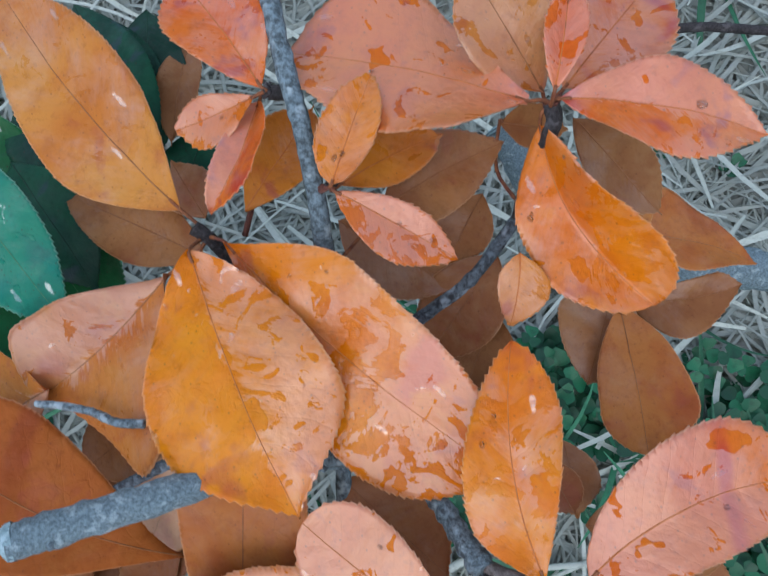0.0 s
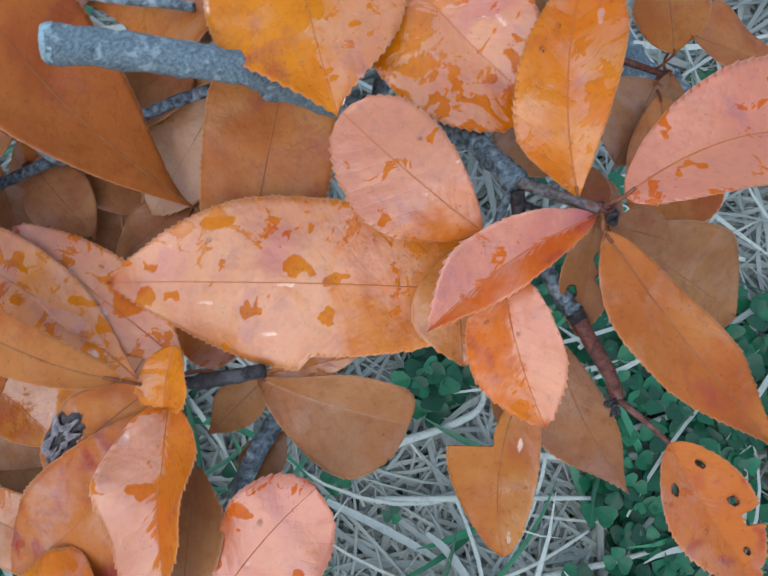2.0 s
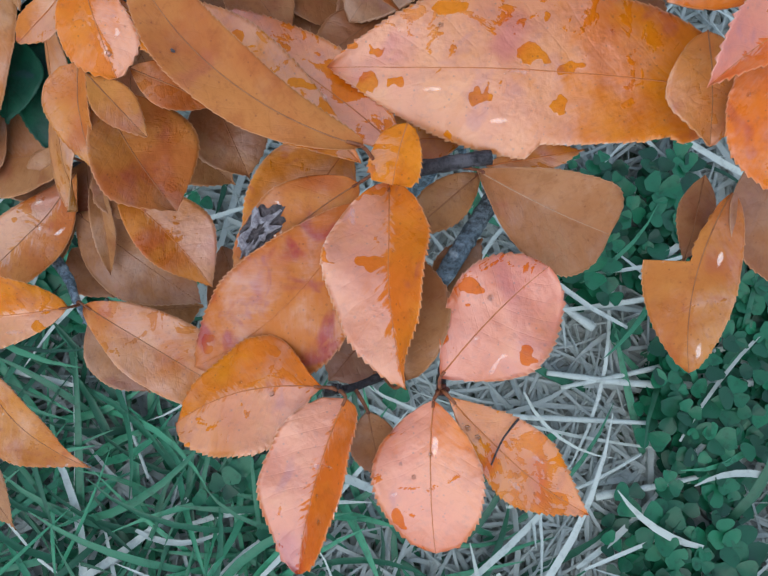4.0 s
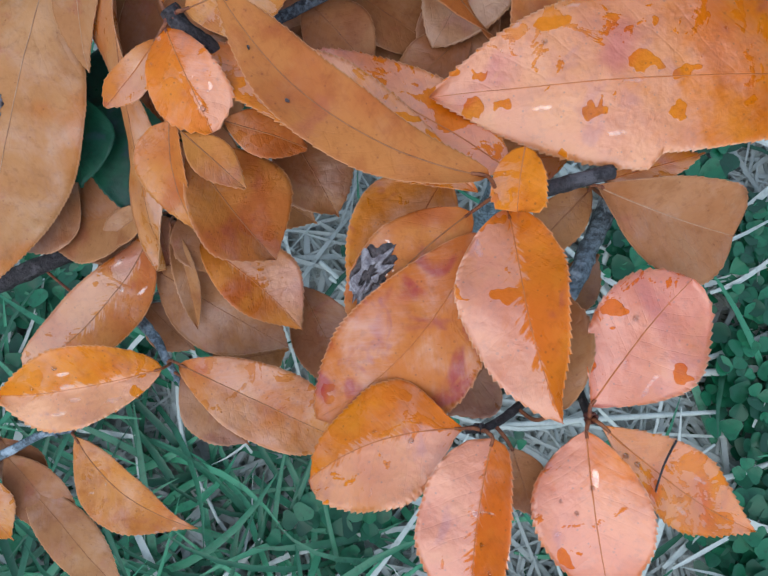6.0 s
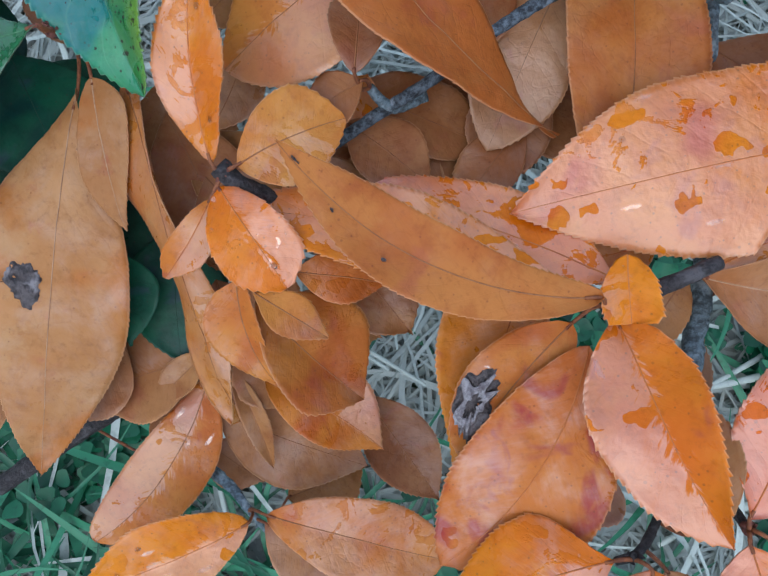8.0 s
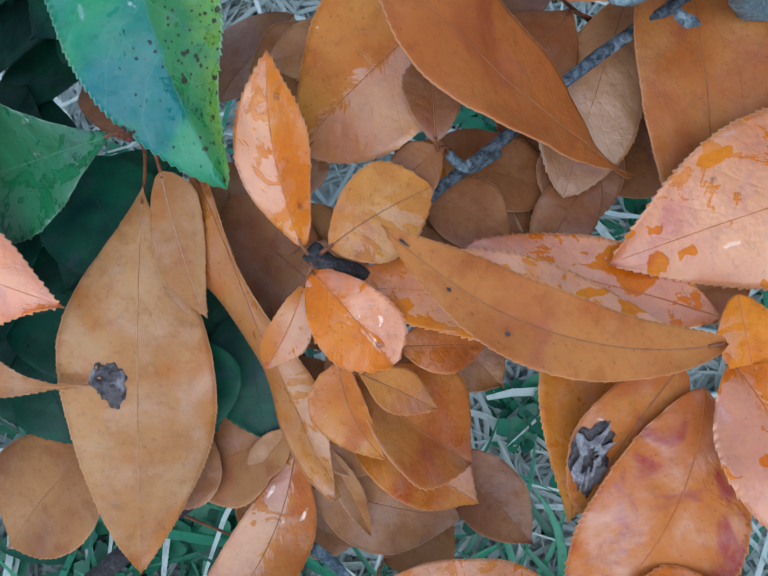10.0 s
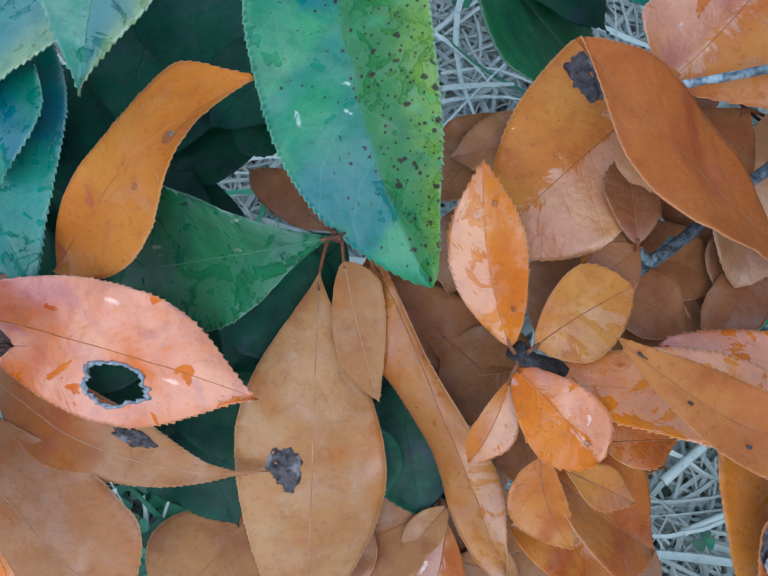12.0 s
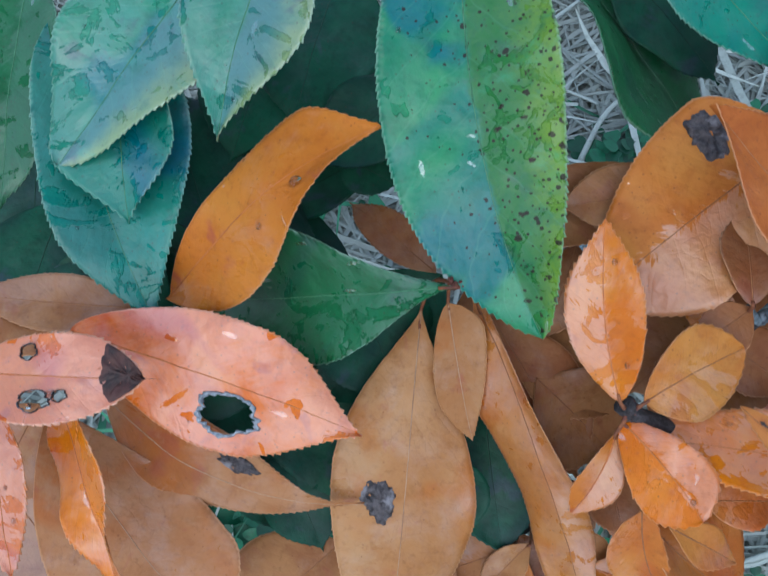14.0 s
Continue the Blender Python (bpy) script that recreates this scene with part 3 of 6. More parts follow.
        mesh_object("hole_rim", rim_v, rim_f, CRUST if rim == "crust" else SCAB, ob, "torn grey crust round a hole" if rim == "crust" else "dark torn margin of a hole")
    for u0, s0, ru, rs in scab:
        sv, sf, m, rows_ = [surface(u0, s0, 0.0007)], [], 72, 7
        seed = rng.uniform(0, 50)
        # the outline of a patch: notched where the skin is torn, rounder where it is only soft
        outline = [1 + (0.25 if rot else 0.52) * (0.22 * math.sin(2 * a + seed) + 0.20 * math.sin(3 * a + seed * 3) + 0.14 * math.sin(7 * a + seed * 5) + 0.10 * math.sin(13 * a + seed * 7) + rng.uniform(-0.10, 0.10)) for a in [2 * math.pi * k / m for k in range(m)]]
        for r in range(1, rows_ + 1):
            for k in range(m):
                a, edge = 2 * math.pi * k / m, outline[k]
                rad = edge * r / rows_
                u, s = u0 + ru * rad * math.cos(a), s0 + rs * rad * math.sin(a)
                lift = (0.00055 + 0.0010 * noise.noise(Vector((u * 14, s * 60, seed)))) if r < rows_ else 0.0001
                sv.append(surface(max(-0.99, min(0.99, u)), s, lift))
        for k in range(m):
            sf.append((0, 1 + k, 1 + (k + 1) % m))
        for r in range(rows_ - 1):
            for k in range(m):
                a, b = 1 + r * m + k, 1 + r * m + (k + 1) % m
                sf.append((a, a + m, b + m, b))
        mesh_object("decayed_patch", sv, sf, ROT if rot else SCAB, ob, "dark decayed patch")
        if ru >= 0.4 and not rot:
            # pale torn skin that has lifted round the middle of a large patch
            kv, kf, m = [], [], 48
            for k in range(m):
                a = 2 * math.pi * k / m
                wild = 1 + 0.5 * noise.noise(Vector((math.cos(a) * 1.8, math.sin(a) * 1.8, seed + 3)))
                torn = max(0.0, noise.noise(Vector((math.cos(a) * 3.2, math.sin(a) * 3.2, seed + 8))) + 0.25) * rng.uniform(0.7, 1.0)
                for rad, lift in ((0.36 - 0.28 * torn, 0.0016), (0.50, 0.0024 + 0.0010 * torn), (0.60 + 0.75 * torn, 0.0015)):
                    kv.append(surface(max(-0.99, min(0.99, u0 + ru * wild * rad * math.cos(a))), s0 + rs * wild * rad * math.sin(a), lift))
            for k in range(m):
                for r in range(2):
                    a, b = k * 3 + r, ((k + 1) % m) * 3 + r
                    kf.append((a, a + 1, b + 1, b))
            mesh_object("torn_skin", kv, kf, TORN, ob, "pale torn skin of a decayed patch")
    return ob


def bud(place):
    """A cluster of dark bud scales where a whorl of leaves springs."""
    rng = random.Random(int(abs(place[0]) * 1e5))
    home = Vector(place) - Vector(shrub.location)
    verts, faces = [], []
    for k in range(7):
        a, lean = rng.uniform(0, 6.283), rng.uniform(0.2, 1.0)
        d = Vector((math.cos(a) * lean, math.sin(a) * lean, 1.0)).normalized()
        l, r = rng.uniform(0.0018, 0.0034), rng.uniform(0.0006, 0.0011)
        o = home + Vector((rng.uniform(-1, 1), rng.uniform(-1, 1), rng.uniform(-0.6, 0.3))) * 0.0012
        v, f = tube([o, o + d * l * 0.4, o + d * l * 0.8, o + d * l], r, r * 0.25, 7, 3, 0.25)
        n = len(verts)
        verts += v
        faces += [tuple(i + n for i in q) for q in f]
    mesh_object("bud", verts, faces, BARK["dark"] if rng.random() < 0.6 else BARK["red"], shrub, "dark scaly bud cluster")

# ---- branches of the shrub ----
branch("branch", [(-0.0357, 0.0853, 0.3720), (-0.0316, 0.0665, 0.3680), (-0.0256, 0.0447, 0.3620), (-0.0223, 0.0242, 0.3500), (-0.0204, -0.0096, 0.3250), (-0.0193, -0.0421, 0.3120), (-0.0201, -0.0710, 0.3000)], 0.0025, 0.0025, "bark", "grey lichened shrub branch running down")
branch("branch", [(0.0290, 0.0312, 0.3450), (0.0163, 0.0143, 0.3420), (0.0021, 0.0042, 0.3350), (-0.0190, -0.0110, 0.3250)], 0.0016, 0.0020, "lichen", "slender grey branch")
branch("branch", [(-0.0831, -0.0500, 0.3712), (-0.0679, -0.0451, 0.3640), (-0.0489, -0.0385, 0.3520), (-0.0349, -0.0338, 0.3350), (-0.0194, -0.0328, 0.3260)], 0.0041, 0.0038, "cut", "thick grey branch with a pale sawn end")
branch("branch", [(-0.0220, -0.0327, 0.3340), (-0.0060, -0.0352, 0.3360), (0.0066, -0.0403, 0.3415), (0.0130, -0.0478, 0.3490), (0.0186, -0.0549, 0.3550)], 0.0024, 0.0029, "ring", "ringed grey branch with a blunt knob")
branch("twig", [(0.0188, -0.0540, 0.3545), (0.0262, -0.0560, 0.3560), (0.0330, -0.0574, 0.3570), (0.0368, -0.0579, 0.3575)], 0.0015, 0.0010, "brown", "brown-grey stem below the leaf whorl")
branch("twig", [(0.0190, -0.0575, 0.3520), (0.0260, -0.0592, 0.3530), (0.0352, -0.0583, 0.3565)], 0.0009, 0.0006, "dark", "")
branch("twig", [(0.0188, -0.0560, 0.3540), (0.0205, -0.0602, 0.3500), (0.0222, -0.0640, 0.3450)], 0.0016, 0.0014, "dark", "")
branch("twig", [(0.0175, -0.0556, 0.3530), (0.0166, -0.0600, 0.3500), (0.0158, -0.0650, 0.3450)], 0.0011, 0.0010, "bark", "")
branch("twig", [(-0.0998, -0.0208, 0.3408), (-0.0933, -0.0210, 0.3416), (-0.0823, -0.0223, 0.3451), (-0.0719, -0.0248, 0.3510), (-0.0643, -0.0250, 0.3518)], 0.0010, 0.0012, "bark", "")
branch("twig", [(-0.0498, -0.1119, 0.3225), (-0.0414, -0.1091, 0.3260), (-0.0325, -0.1056, 0.3270)], 0.0022, 0.0018, "dark", "dark cracked twig end")
branch("twig", [(-0.0595, -0.1150, 0.3225), (-0.0491, -0.1116, 0.3230)], 0.0014, 0.0018, "dark", "")
branch("branch", [(-0.0236, -0.0977, 0.3036), (-0.0287, -0.1133, 0.3072), (-0.0315, -0.1220, 0.3070), (-0.0343, -0.1307, 0.3068), (-0.0433, -0.1573, 0.2824)], 0.0027, 0.0027, "bark", "grey lichened branch")
branch("stem", [(0.0288, -0.0703, 0.3480), (0.0323, -0.0749, 0.3475), (0.0369, -0.0793, 0.3470)], 0.0019, 0.0021, "ring", "cracked grey bark of a dead shoot")
branch("stem", [(0.0378, -0.0803, 0.3468), (0.0421, -0.0852, 0.3462), (0.0471, -0.0911, 0.3455), (0.0499, -0.0961, 0.3450)], 0.0020, 0.0014, "red", "smooth dark red-brown dead shoot")
branch("stem", [(0.0369, -0.0793, 0.3470), (0.0386, -0.0810, 0.3470)], 0.0022, 0.0020, "dark", "")
branch("twig", [(0.0499, -0.0963, 0.3450), (0.0557, -0.0995, 0.3455), (0.0618, -0.1035, 0.3460)], 0.0009, 0.0005, "red", "")
branch("twig", [(-0.0102, -0.1677, 0.3210), (-0.0132, -0.1738, 0.3220), (-0.0143, -0.1802, 0.3210)], 0.0003, 0.0002, "dark", "thin dark splinter lying on a leaf")

branch("twig", [(0.1651, 0.2480, 0.0900), (0.1907, 0.2436, 0.1000), (0.2297, 0.2329, 0.1100)], 0.0034, 0.0030, "dark", "dark dead stick near the ground")
branch("branch", [(-0.1284, -0.0695, 0.3100), (-0.1148, -0.0619, 0.3140), (-0.0964, -0.0528, 0.3200), (-0.0797, -0.0427, 0.3260), (-0.0617, -0.0339, 0.3300), (-0.0363, -0.0222, 0.3320)], 0.0016, 0.0017, "lichen", "grey lichened branch")
branch("branch", [(-0.2517, -0.1581, 0.2300), (-0.2203, -0.1388, 0.2350), (-0.1976, -0.1272, 0.2400), (-0.1633, -0.1111, 0.2450)], 0.0036, 0.0032, "dark", "dark branch in the shade")
branch("twig", [(-0.1733, -0.1520, 0.2450), (-0.1633, -0.1591, 0.2480), (-0.1572, -0.1666, 0.2490), (-0.1510, -0.1779, 0.2350)], 0.0022, 0.0009, "bark", "")
branch("twig", [(-0.2303, -0.2180, 0.2350), (-0.2118, -0.2071, 0.2400), (-0.1980, -0.1979, 0.2430), (-0.1864, -0.1950, 0.2450)], 0.0022, 0.0008, "bark", "")
branch("twig", [(-0.1503, -0.0775, 0.3250), (-0.1460, -0.0809, 0.3220), (-0.1380, -0.0840, 0.3180), (-0.1274, -0.0890, 0.3100)], 0.0027, 0.0022, "dark", "")
branch("twig", [(-0.0590, -0.1727, 0.3130), (-0.0529, -0.1710, 0.3120), (-0.0452, -0.1653, 0.3050), (-0.0319, -0.1537, 0.2900)], 0.0010, 0.0013, "dark", "")
branch("twig", [(-0.0295, -0.1662, 0.3170), (-0.0303, -0.1612, 0.3120), (-0.0278, -0.1533, 0.2900)], 0.0012, 0.0012, "dark", "")
branch("twig", [(0.0336, 0.0508, 0.3680), (0.0341, 0.0462, 0.3660), (0.0314, 0.0395, 0.3550), (0.0286, 0.0302, 0.3460)], 0.0019, 0.0021, "dark", "")
branch("twig", [(-0.0350, 0.0571, 0.3640), (-0.0303, 0.0579, 0.3620)], 0.0018, 0.0019, "dark", "")
branch("twig", [(-0.0568, 0.0260, 0.3500), (-0.0530, 0.0235, 0.3470), (-0.0481, 0.0184, 0.3400), (-0.0388, 0.0064, 0.3300)], 0.0020, 0.0019, "dark", "")
branch("twig", [(-0.0490, 0.0297, 0.3300), (-0.0450, 0.0361, 0.3380)], 0.0010, 0.0008, "red", "")
branch("twig", [(-0.0185, 0.0334, 0.3620), (-0.0234, 0.0340, 0.3560)], 0.0009, 0.0012, "red", "")
branch("twig", [(0.0820, 0.0389, 0.2560), (0.0606, 0.0385, 0.2620), (0.0424, 0.0359, 0.2700)], 0.0013, 0.0015, "red", "")
branch("twig", [(0.0791, 0.0382, 0.2560), (0.0768, 0.0310, 0.2500), (0.0745, 0.0163, 0.2350)], 0.0010, 0.0013, "red", "")
branch("twig", [(-0.1887, -0.0445, 0.3320), (-0.1886, -0.0360, 0.3250), (-0.1929, -0.0239, 0.3180)], 0.0014, 0.0017, "dark", "")
branch("branch", [(-0.1128, -0.0559, 0.3220), (-0.1073, -0.0583, 0.3160), (-0.0985, -0.0532, 0.3130)], 0.0012, 0.0022, "bark", "")
branch("branch", [(0.0396, 0.1099, 0.2350), (0.0559, 0.0828, 0.2260), (0.0742, 0.0631, 0.2180), (0.0995, 0.0504, 0.2160), (0.1279, 0.0491, 0.2160), (0.1496, 0.0473, 0.2160), (0.1848, 0.0393, 0.2140)], 0.0115, 0.0088, "cut", "stout blue-grey branch low in the shrub")
branch("stem", [(-0.0471, -0.0306, 0.3300), (-0.0622, -0.0217, 0.2600), (-0.0876, 0.0071, 0.1600), (-0.1255, 0.0592, 0.0000)], 0.0050, 0.0085, "bark", "main grey stem rising from the ground")
branch("branch", [(-0.0201, -0.0710, 0.3000), (-0.0325, -0.0777, 0.2800), (-0.0456, -0.0785, 0.2500), (-0.0499, -0.0937, 0.1800)], 0.0030, 0.0050, "bark", "")

# ---- leaves of the shrub: base, tip, width ----
leaf("tan", (-0.0610, 0.0311, 0.3494), (-0.1126, 0.0895, 0.3592), 0.0351, widest=(0.38, 0.54), ends=(0.87, 0.68), lop=-0.03, fold=0.086, arch=0.05, roll=-12.6, twist=3.2, bow=-0.021, node=(-0.0538, 0.0244, 0.347), sky_sheen=(0.25, 0.25, 0.4, -0.1))
leaf("wet", (-0.0547, 0.0179, 0.3573), (-0.0242, -0.0459, 0.3520), 0.0461, widest=(0.63, 0.62), ends=(0.75, 1.29), fold=-0.055, arch=0.05, roll=-3.5, twist=-9.4, bow=0.016, node=(-0.0538, 0.0244, 0.347), sky_sheen=(0.6, 0.15, 0, 0.1))
leaf("wet", (-0.0481, 0.0220, 0.3507), (0.0217, -0.0333, 0.3485), 0.0410, widest=(0.38, 0.7), ends=(1.17, 0.4), fold=0.146, arch=0.03, roll=17.2, bow=0.024, node=(-0.0538, 0.0244, 0.347), sky_sheen=(0.6, 0.75, 0.8, 0.0))
leaf("tan", (-0.0630, 0.0138, 0.3488), (-0.1048, -0.0193, 0.3334), 0.0548, widest=(0.5, 0.75), ends=(1.11, 1.74), lop=-0.33, fold=0.325, arch=0.03, roll=-6.0, twist=10.9, bow=-0.043, node=(-0.0538, 0.0244, 0.347), sky_sheen=(0.2, 0.95, 0, 0.1))
leaf("dull", (-0.0627, 0.0242, 0.3239), (-0.1123, 0.0456, 0.3212), 0.0235, widest=(0.43, 0.5), ends=(0.73, 0.96), fold=0.09, roll=-1.7, bow=0.007)
leaf("dull", (-0.0635, 0.0365, 0.3250), (-0.0756, 0.0549, 0.3250), 0.0167, widest=0.5, slim=0.8)
leaf("wet", (0.0316, -0.0564, 0.3574), (0.0243, -0.0040, 0.3625), 0.0228, widest=(0.27, 0.65), ends=(0.94, 0.71), fold=0.234, arch=0.06, roll=-11.6, twist=-7.2, bow=-0.063, node=(0.0369, -0.0578, 0.357), sky_sheen=(0.25, 0.4, -0.2, 0))
leaf("pink", (0.0405, -0.0549, 0.3600), (0.0858, -0.0319, 0.3615), 0.0270, widest=(0.76, 0.52), ends=(0.57, 0.4), lop=-0.16, fold=0.133, arch=0.04, roll=1.1, twist=-11.4, bow=-0.099, node=(0.0369, -0.0578, 0.357), sky_sheen=(0.75, 1.0, -0.4, -0.15))
leaf("red", (0.0361, -0.0592, 0.3573), (0.0049, -0.0915, 0.3577), 0.0143, widest=(0.53, 0.65), ends=(0.66, 1.12), lop=0.19, fold=0.409, arch=0.05, roll=2.2, bow=0.046, node=(0.0369, -0.0578, 0.357), sky_sheen=(0.25, 1.25, 0, -0.4))
leaf("pink", (0.0191, -0.0750, 0.3521), (0.0355, -0.1057, 0.3439), 0.0208, widest=(0.53, 0.51), ends=(0.4, 0.97), lop=0.05, fold=0.202, arch=0.03, roll=19.2, bow=0.035, sky_sheen=(0.75, 0.3, 0, -0.3))
leaf("tan", (0.0379, -0.0628, 0.3582), (0.0834, -0.0998, 0.3478), 0.0186, widest=(0.59, 0.36), ends=(0.65, 1.15), lop=0.21, fold=0.122, arch=0.05, roll=0.1, twist=2.4, bow=0.038, node=(0.0369, -0.0578, 0.357), sky_sheen=(0.12, 0.15, 0, -0.1))
leaf("pink", (0.0128, -0.0676, 0.3563), (-0.0230, -0.0462, 0.3555), 0.0264, widest=(0.47, 0.67), ends=(0.81, 0.47), lop=-0.06, fold=0.008, arch=0.04, roll=-9.3, twist=-10.2, bow=-0.02, sky_sheen=(0.75, 0.85, 1.2, -0.3))
leaf("tan", (0.0076, -0.0699, 0.3458), (0.0152, -0.0954, 0.3405), 0.0221, widest=(0.51, 0.54), ends=(0.72, 1.01), fold=0.101, roll=-0.0, bow=-0.003)
leaf("tan", (0.0354, -0.0931, 0.3148), (0.0398, -0.1425, 0.2997), 0.0255, widest=(0.49, 0.35), ends=(0.63, 0.69), lop=0.17, fold=0.179, arch=0.03, roll=19.2, bow=0.078, bites=[(1, 0.0, 0.42, 0.92)], sky_sheen=(0.3, 0.1, 0, -0.2))
leaf("dull", (0.0395, -0.0824, 0.3176), (0.0695, -0.1183, 0.3068), 0.0213, widest=(0.52, 0.39), ends=(0.5, 1.57), lop=0.3, fold=0.06, roll=8.5, bow=0.044)
leaf("wet", (0.0224, -0.0752, 0.3332), (-0.0798, -0.0911, 0.3230), 0.0445, widest=(0.46, 0.57), ends=(0.4, 0.96), fold=-0.023, arch=0.035, roll=-10.9, twist=7.3, bow=0.011, bites=[(-1, 0.12, 0.48, 0.2)], sky_sheen=(0.7, 0.8, 1.5, -0.5))
leaf("orange", (-0.0328, -0.1063, 0.3220), (-0.0090, -0.0961, 0.3240), 0.0077, widest=0.5, slim=0.72)
leaf("wet", (-0.0557, -0.1076, 0.3226), (-0.1126, -0.0813, 0.3187), 0.0230, widest=(0.5, 0.4), ends=(0.8, 0.61), fold=0.074, arch=0.02, roll=5.6, bow=0.004, sky_sheen=(1.2, 1.2, 0, -0.1))
leaf("russet", (-0.0638, -0.1149, 0.3358), (-0.1326, -0.0813, 0.3465), 0.0170, widest=(0.55, 0.65), ends=(0.51, 1.04), fold=0.148, arch=0.04, roll=-4.7, bow=-0.132, node=(-0.0595, -0.115, 0.326), sky_sheen=(0.1, 0.1, 0, 0), wavy=0.09, scab=[(-0.3, 0.78, 0.05, 0.007), (-0.45, 0.6, 0.05, 0.007), (0.2, 0.93, 0.12, 0.014)])
leaf("wet", (-0.0645, -0.1146, 0.3235), (-0.1429, -0.0869, 0.3197), 0.0231, widest=(0.37, 0.55), ends=(0.95, 0.4), lop=-0.02, fold=0.103, arch=0.02, roll=1.1, twist=-3.5, bow=0.045)
leaf("wet", (-0.0554, -0.1040, 0.3310), (-0.0551, -0.1197, 0.3284), 0.0130, widest=(0.8, 0.7), ends=(0.5, 0.16), fold=0.25, roll=8, bow=0.02, sky_sheen=(0.05, 0.25, 0.4, 0.1))
leaf("wet", (-0.1515, -0.0772, 0.3267), (-0.1525, -0.0342, 0.3430), 0.0184, widest=(0.55, 0.53), ends=(0.67, 1.18), fold=0.174, arch=0.05, roll=-16.3, twist=-8.2, bow=-0.046, node=(-0.1487, -0.0788, 0.324), sky_sheen=(0.75, 0.3, 0.2, 0.05))
leaf("tan", (-0.1455, -0.0780, 0.3264), (-0.1191, -0.0667, 0.3268), 0.0225, widest=(0.64, 0.44), ends=(0.71, 0.78), fold=0.11, arch=0.05, roll=19.4, twist=-12.1, bow=-0.035, node=(-0.1487, -0.0788, 0.324), sky_sheen=(0.15, 0.3, 0, 0))
leaf("pink", (-0.1507, -0.0822, 0.3240), (-0.1342, -0.1071, 0.3188), 0.0200, widest=(0.73, 0.61), ends=(0.61, 0.71), lop=0.07, fold=0.033, arch=0.1, roll=9.6, bow=-0.018, node=(-0.1487, -0.0788, 0.324), sky_sheen=(0.6, 0.2, 0.2, 0.1))
leaf("orange", (-0.1527, -0.0847, 0.3222), (-0.1652, -0.1028, 0.3155), 0.0107, widest=(0.56, 0.68), ends=(0.72, 0.95), lop=-0.16, fold=0.211, roll=-6.3, bow=-0.045, node=(-0.1487, -0.0788, 0.324))
leaf("tan", (-0.1474, -0.1038, 0.3158), (-0.1400, -0.1290, 0.3000), 0.0146, widest=(0.44, 0.34), ends=(0.4, 0.96), lop=0.33, fold=0.285, arch=0.05, roll=18.5, bow=0.074, sky_sheen=(0.12, 0.25, 0, 0))
leaf("tan", (-0.1425, -0.1079, 0.3198), (-0.1252, -0.1184, 0.3109), 0.0110, widest=(0.48, 0.44), ends=(1.07, 1.01), fold=0.113, arch=0.05, roll=-1.4, bow=0.006, sky_sheen=(0.12, 0.25, 0, 0))
leaf("tan", (-0.1444, -0.1066, 0.3070), (-0.1168, -0.1333, 0.2942), 0.0326, widest=(0.55, 0.66), ends=(0.88, 1.02), lop=-0.12, fold=0.23, arch=0.05, roll=-22.2, twist=6.2, bow=0.057, sky_sheen=(0.12, 0.25, 0, 0))
leaf("orange", (-0.1498, -0.1251, 0.2632), (-0.1119, -0.1485, 0.2499), 0.0260, widest=(0.56, 0.49), ends=(0.69, 1.13), lop=-0.16, fold=0.107, arch=0.03, roll=-2.5, bow=-0.037)
leaf("dull", (-0.1680, -0.1347, 0.2502), (-0.1178, -0.1544, 0.2372), 0.0322, widest=(0.55, 0.48), ends=(0.8, 1.06), fold=0.059, roll=10.1, bow=0.002, node=(-0.1733, -0.152, 0.245))
leaf("tan", (-0.1327, -0.1026, 0.3172), (-0.1104, -0.1049, 0.3119), 0.0139, widest=(0.5, 0.51), ends=(0.8, 0.97), fold=0.108, roll=-2.0, bow=0.001, sky_sheen=(0.12, 0.25, 0, 0))
leaf("yellow", (-0.1968, -0.0434, 0.3033), (-0.2207, -0.1525, 0.2609), 0.0442, widest=(0.52, 0.41), ends=(1.22, 0.96), fold=-0.1, arch=0.06, roll=-11.9, twist=20.0, bow=-0.001, node=(-0.1887, -0.0445, 0.332), scab=[(0.35, 0.48, 0.22, 0.055)], sky_sheen=(0.3, 0.2, 0, 0))
leaf("yellow", (-0.1895, -0.0443, 0.3112), (-0.1853, -0.0829, 0.2919), 0.0165, widest=(0.2, 0.59), ends=(0.62, 1.08), lop=-0.1, fold=0.14, arch=0.04, roll=7.6, twist=-4.2, bow=0.01, node=(-0.1887, -0.0445, 0.332), sky_sheen=(0.1, 0.1, 0, 0))
leaf("tan", (-0.1818, -0.0428, 0.3082), (-0.1551, -0.1382, 0.2755), 0.0225, widest=(0.47, 0.3), ends=(1.45, 0.45), lop=0.42, fold=-0.1, arch=0.06, roll=48.5, twist=-17.7, bow=-0.073, node=(-0.1887, -0.0445, 0.332), sky_sheen=(0.5, 0.5, 0, 0), wavy=0.17)
leaf("dull", (-0.1753, -0.0455, 0.2930), (-0.1524, -0.0978, 0.2780), 0.0303, widest=0.5, slim=0.7)
leaf("dull", (-0.1674, -0.0508, 0.2880), (-0.1392, -0.0788, 0.2840), 0.0274, widest=0.5, slim=0.7)
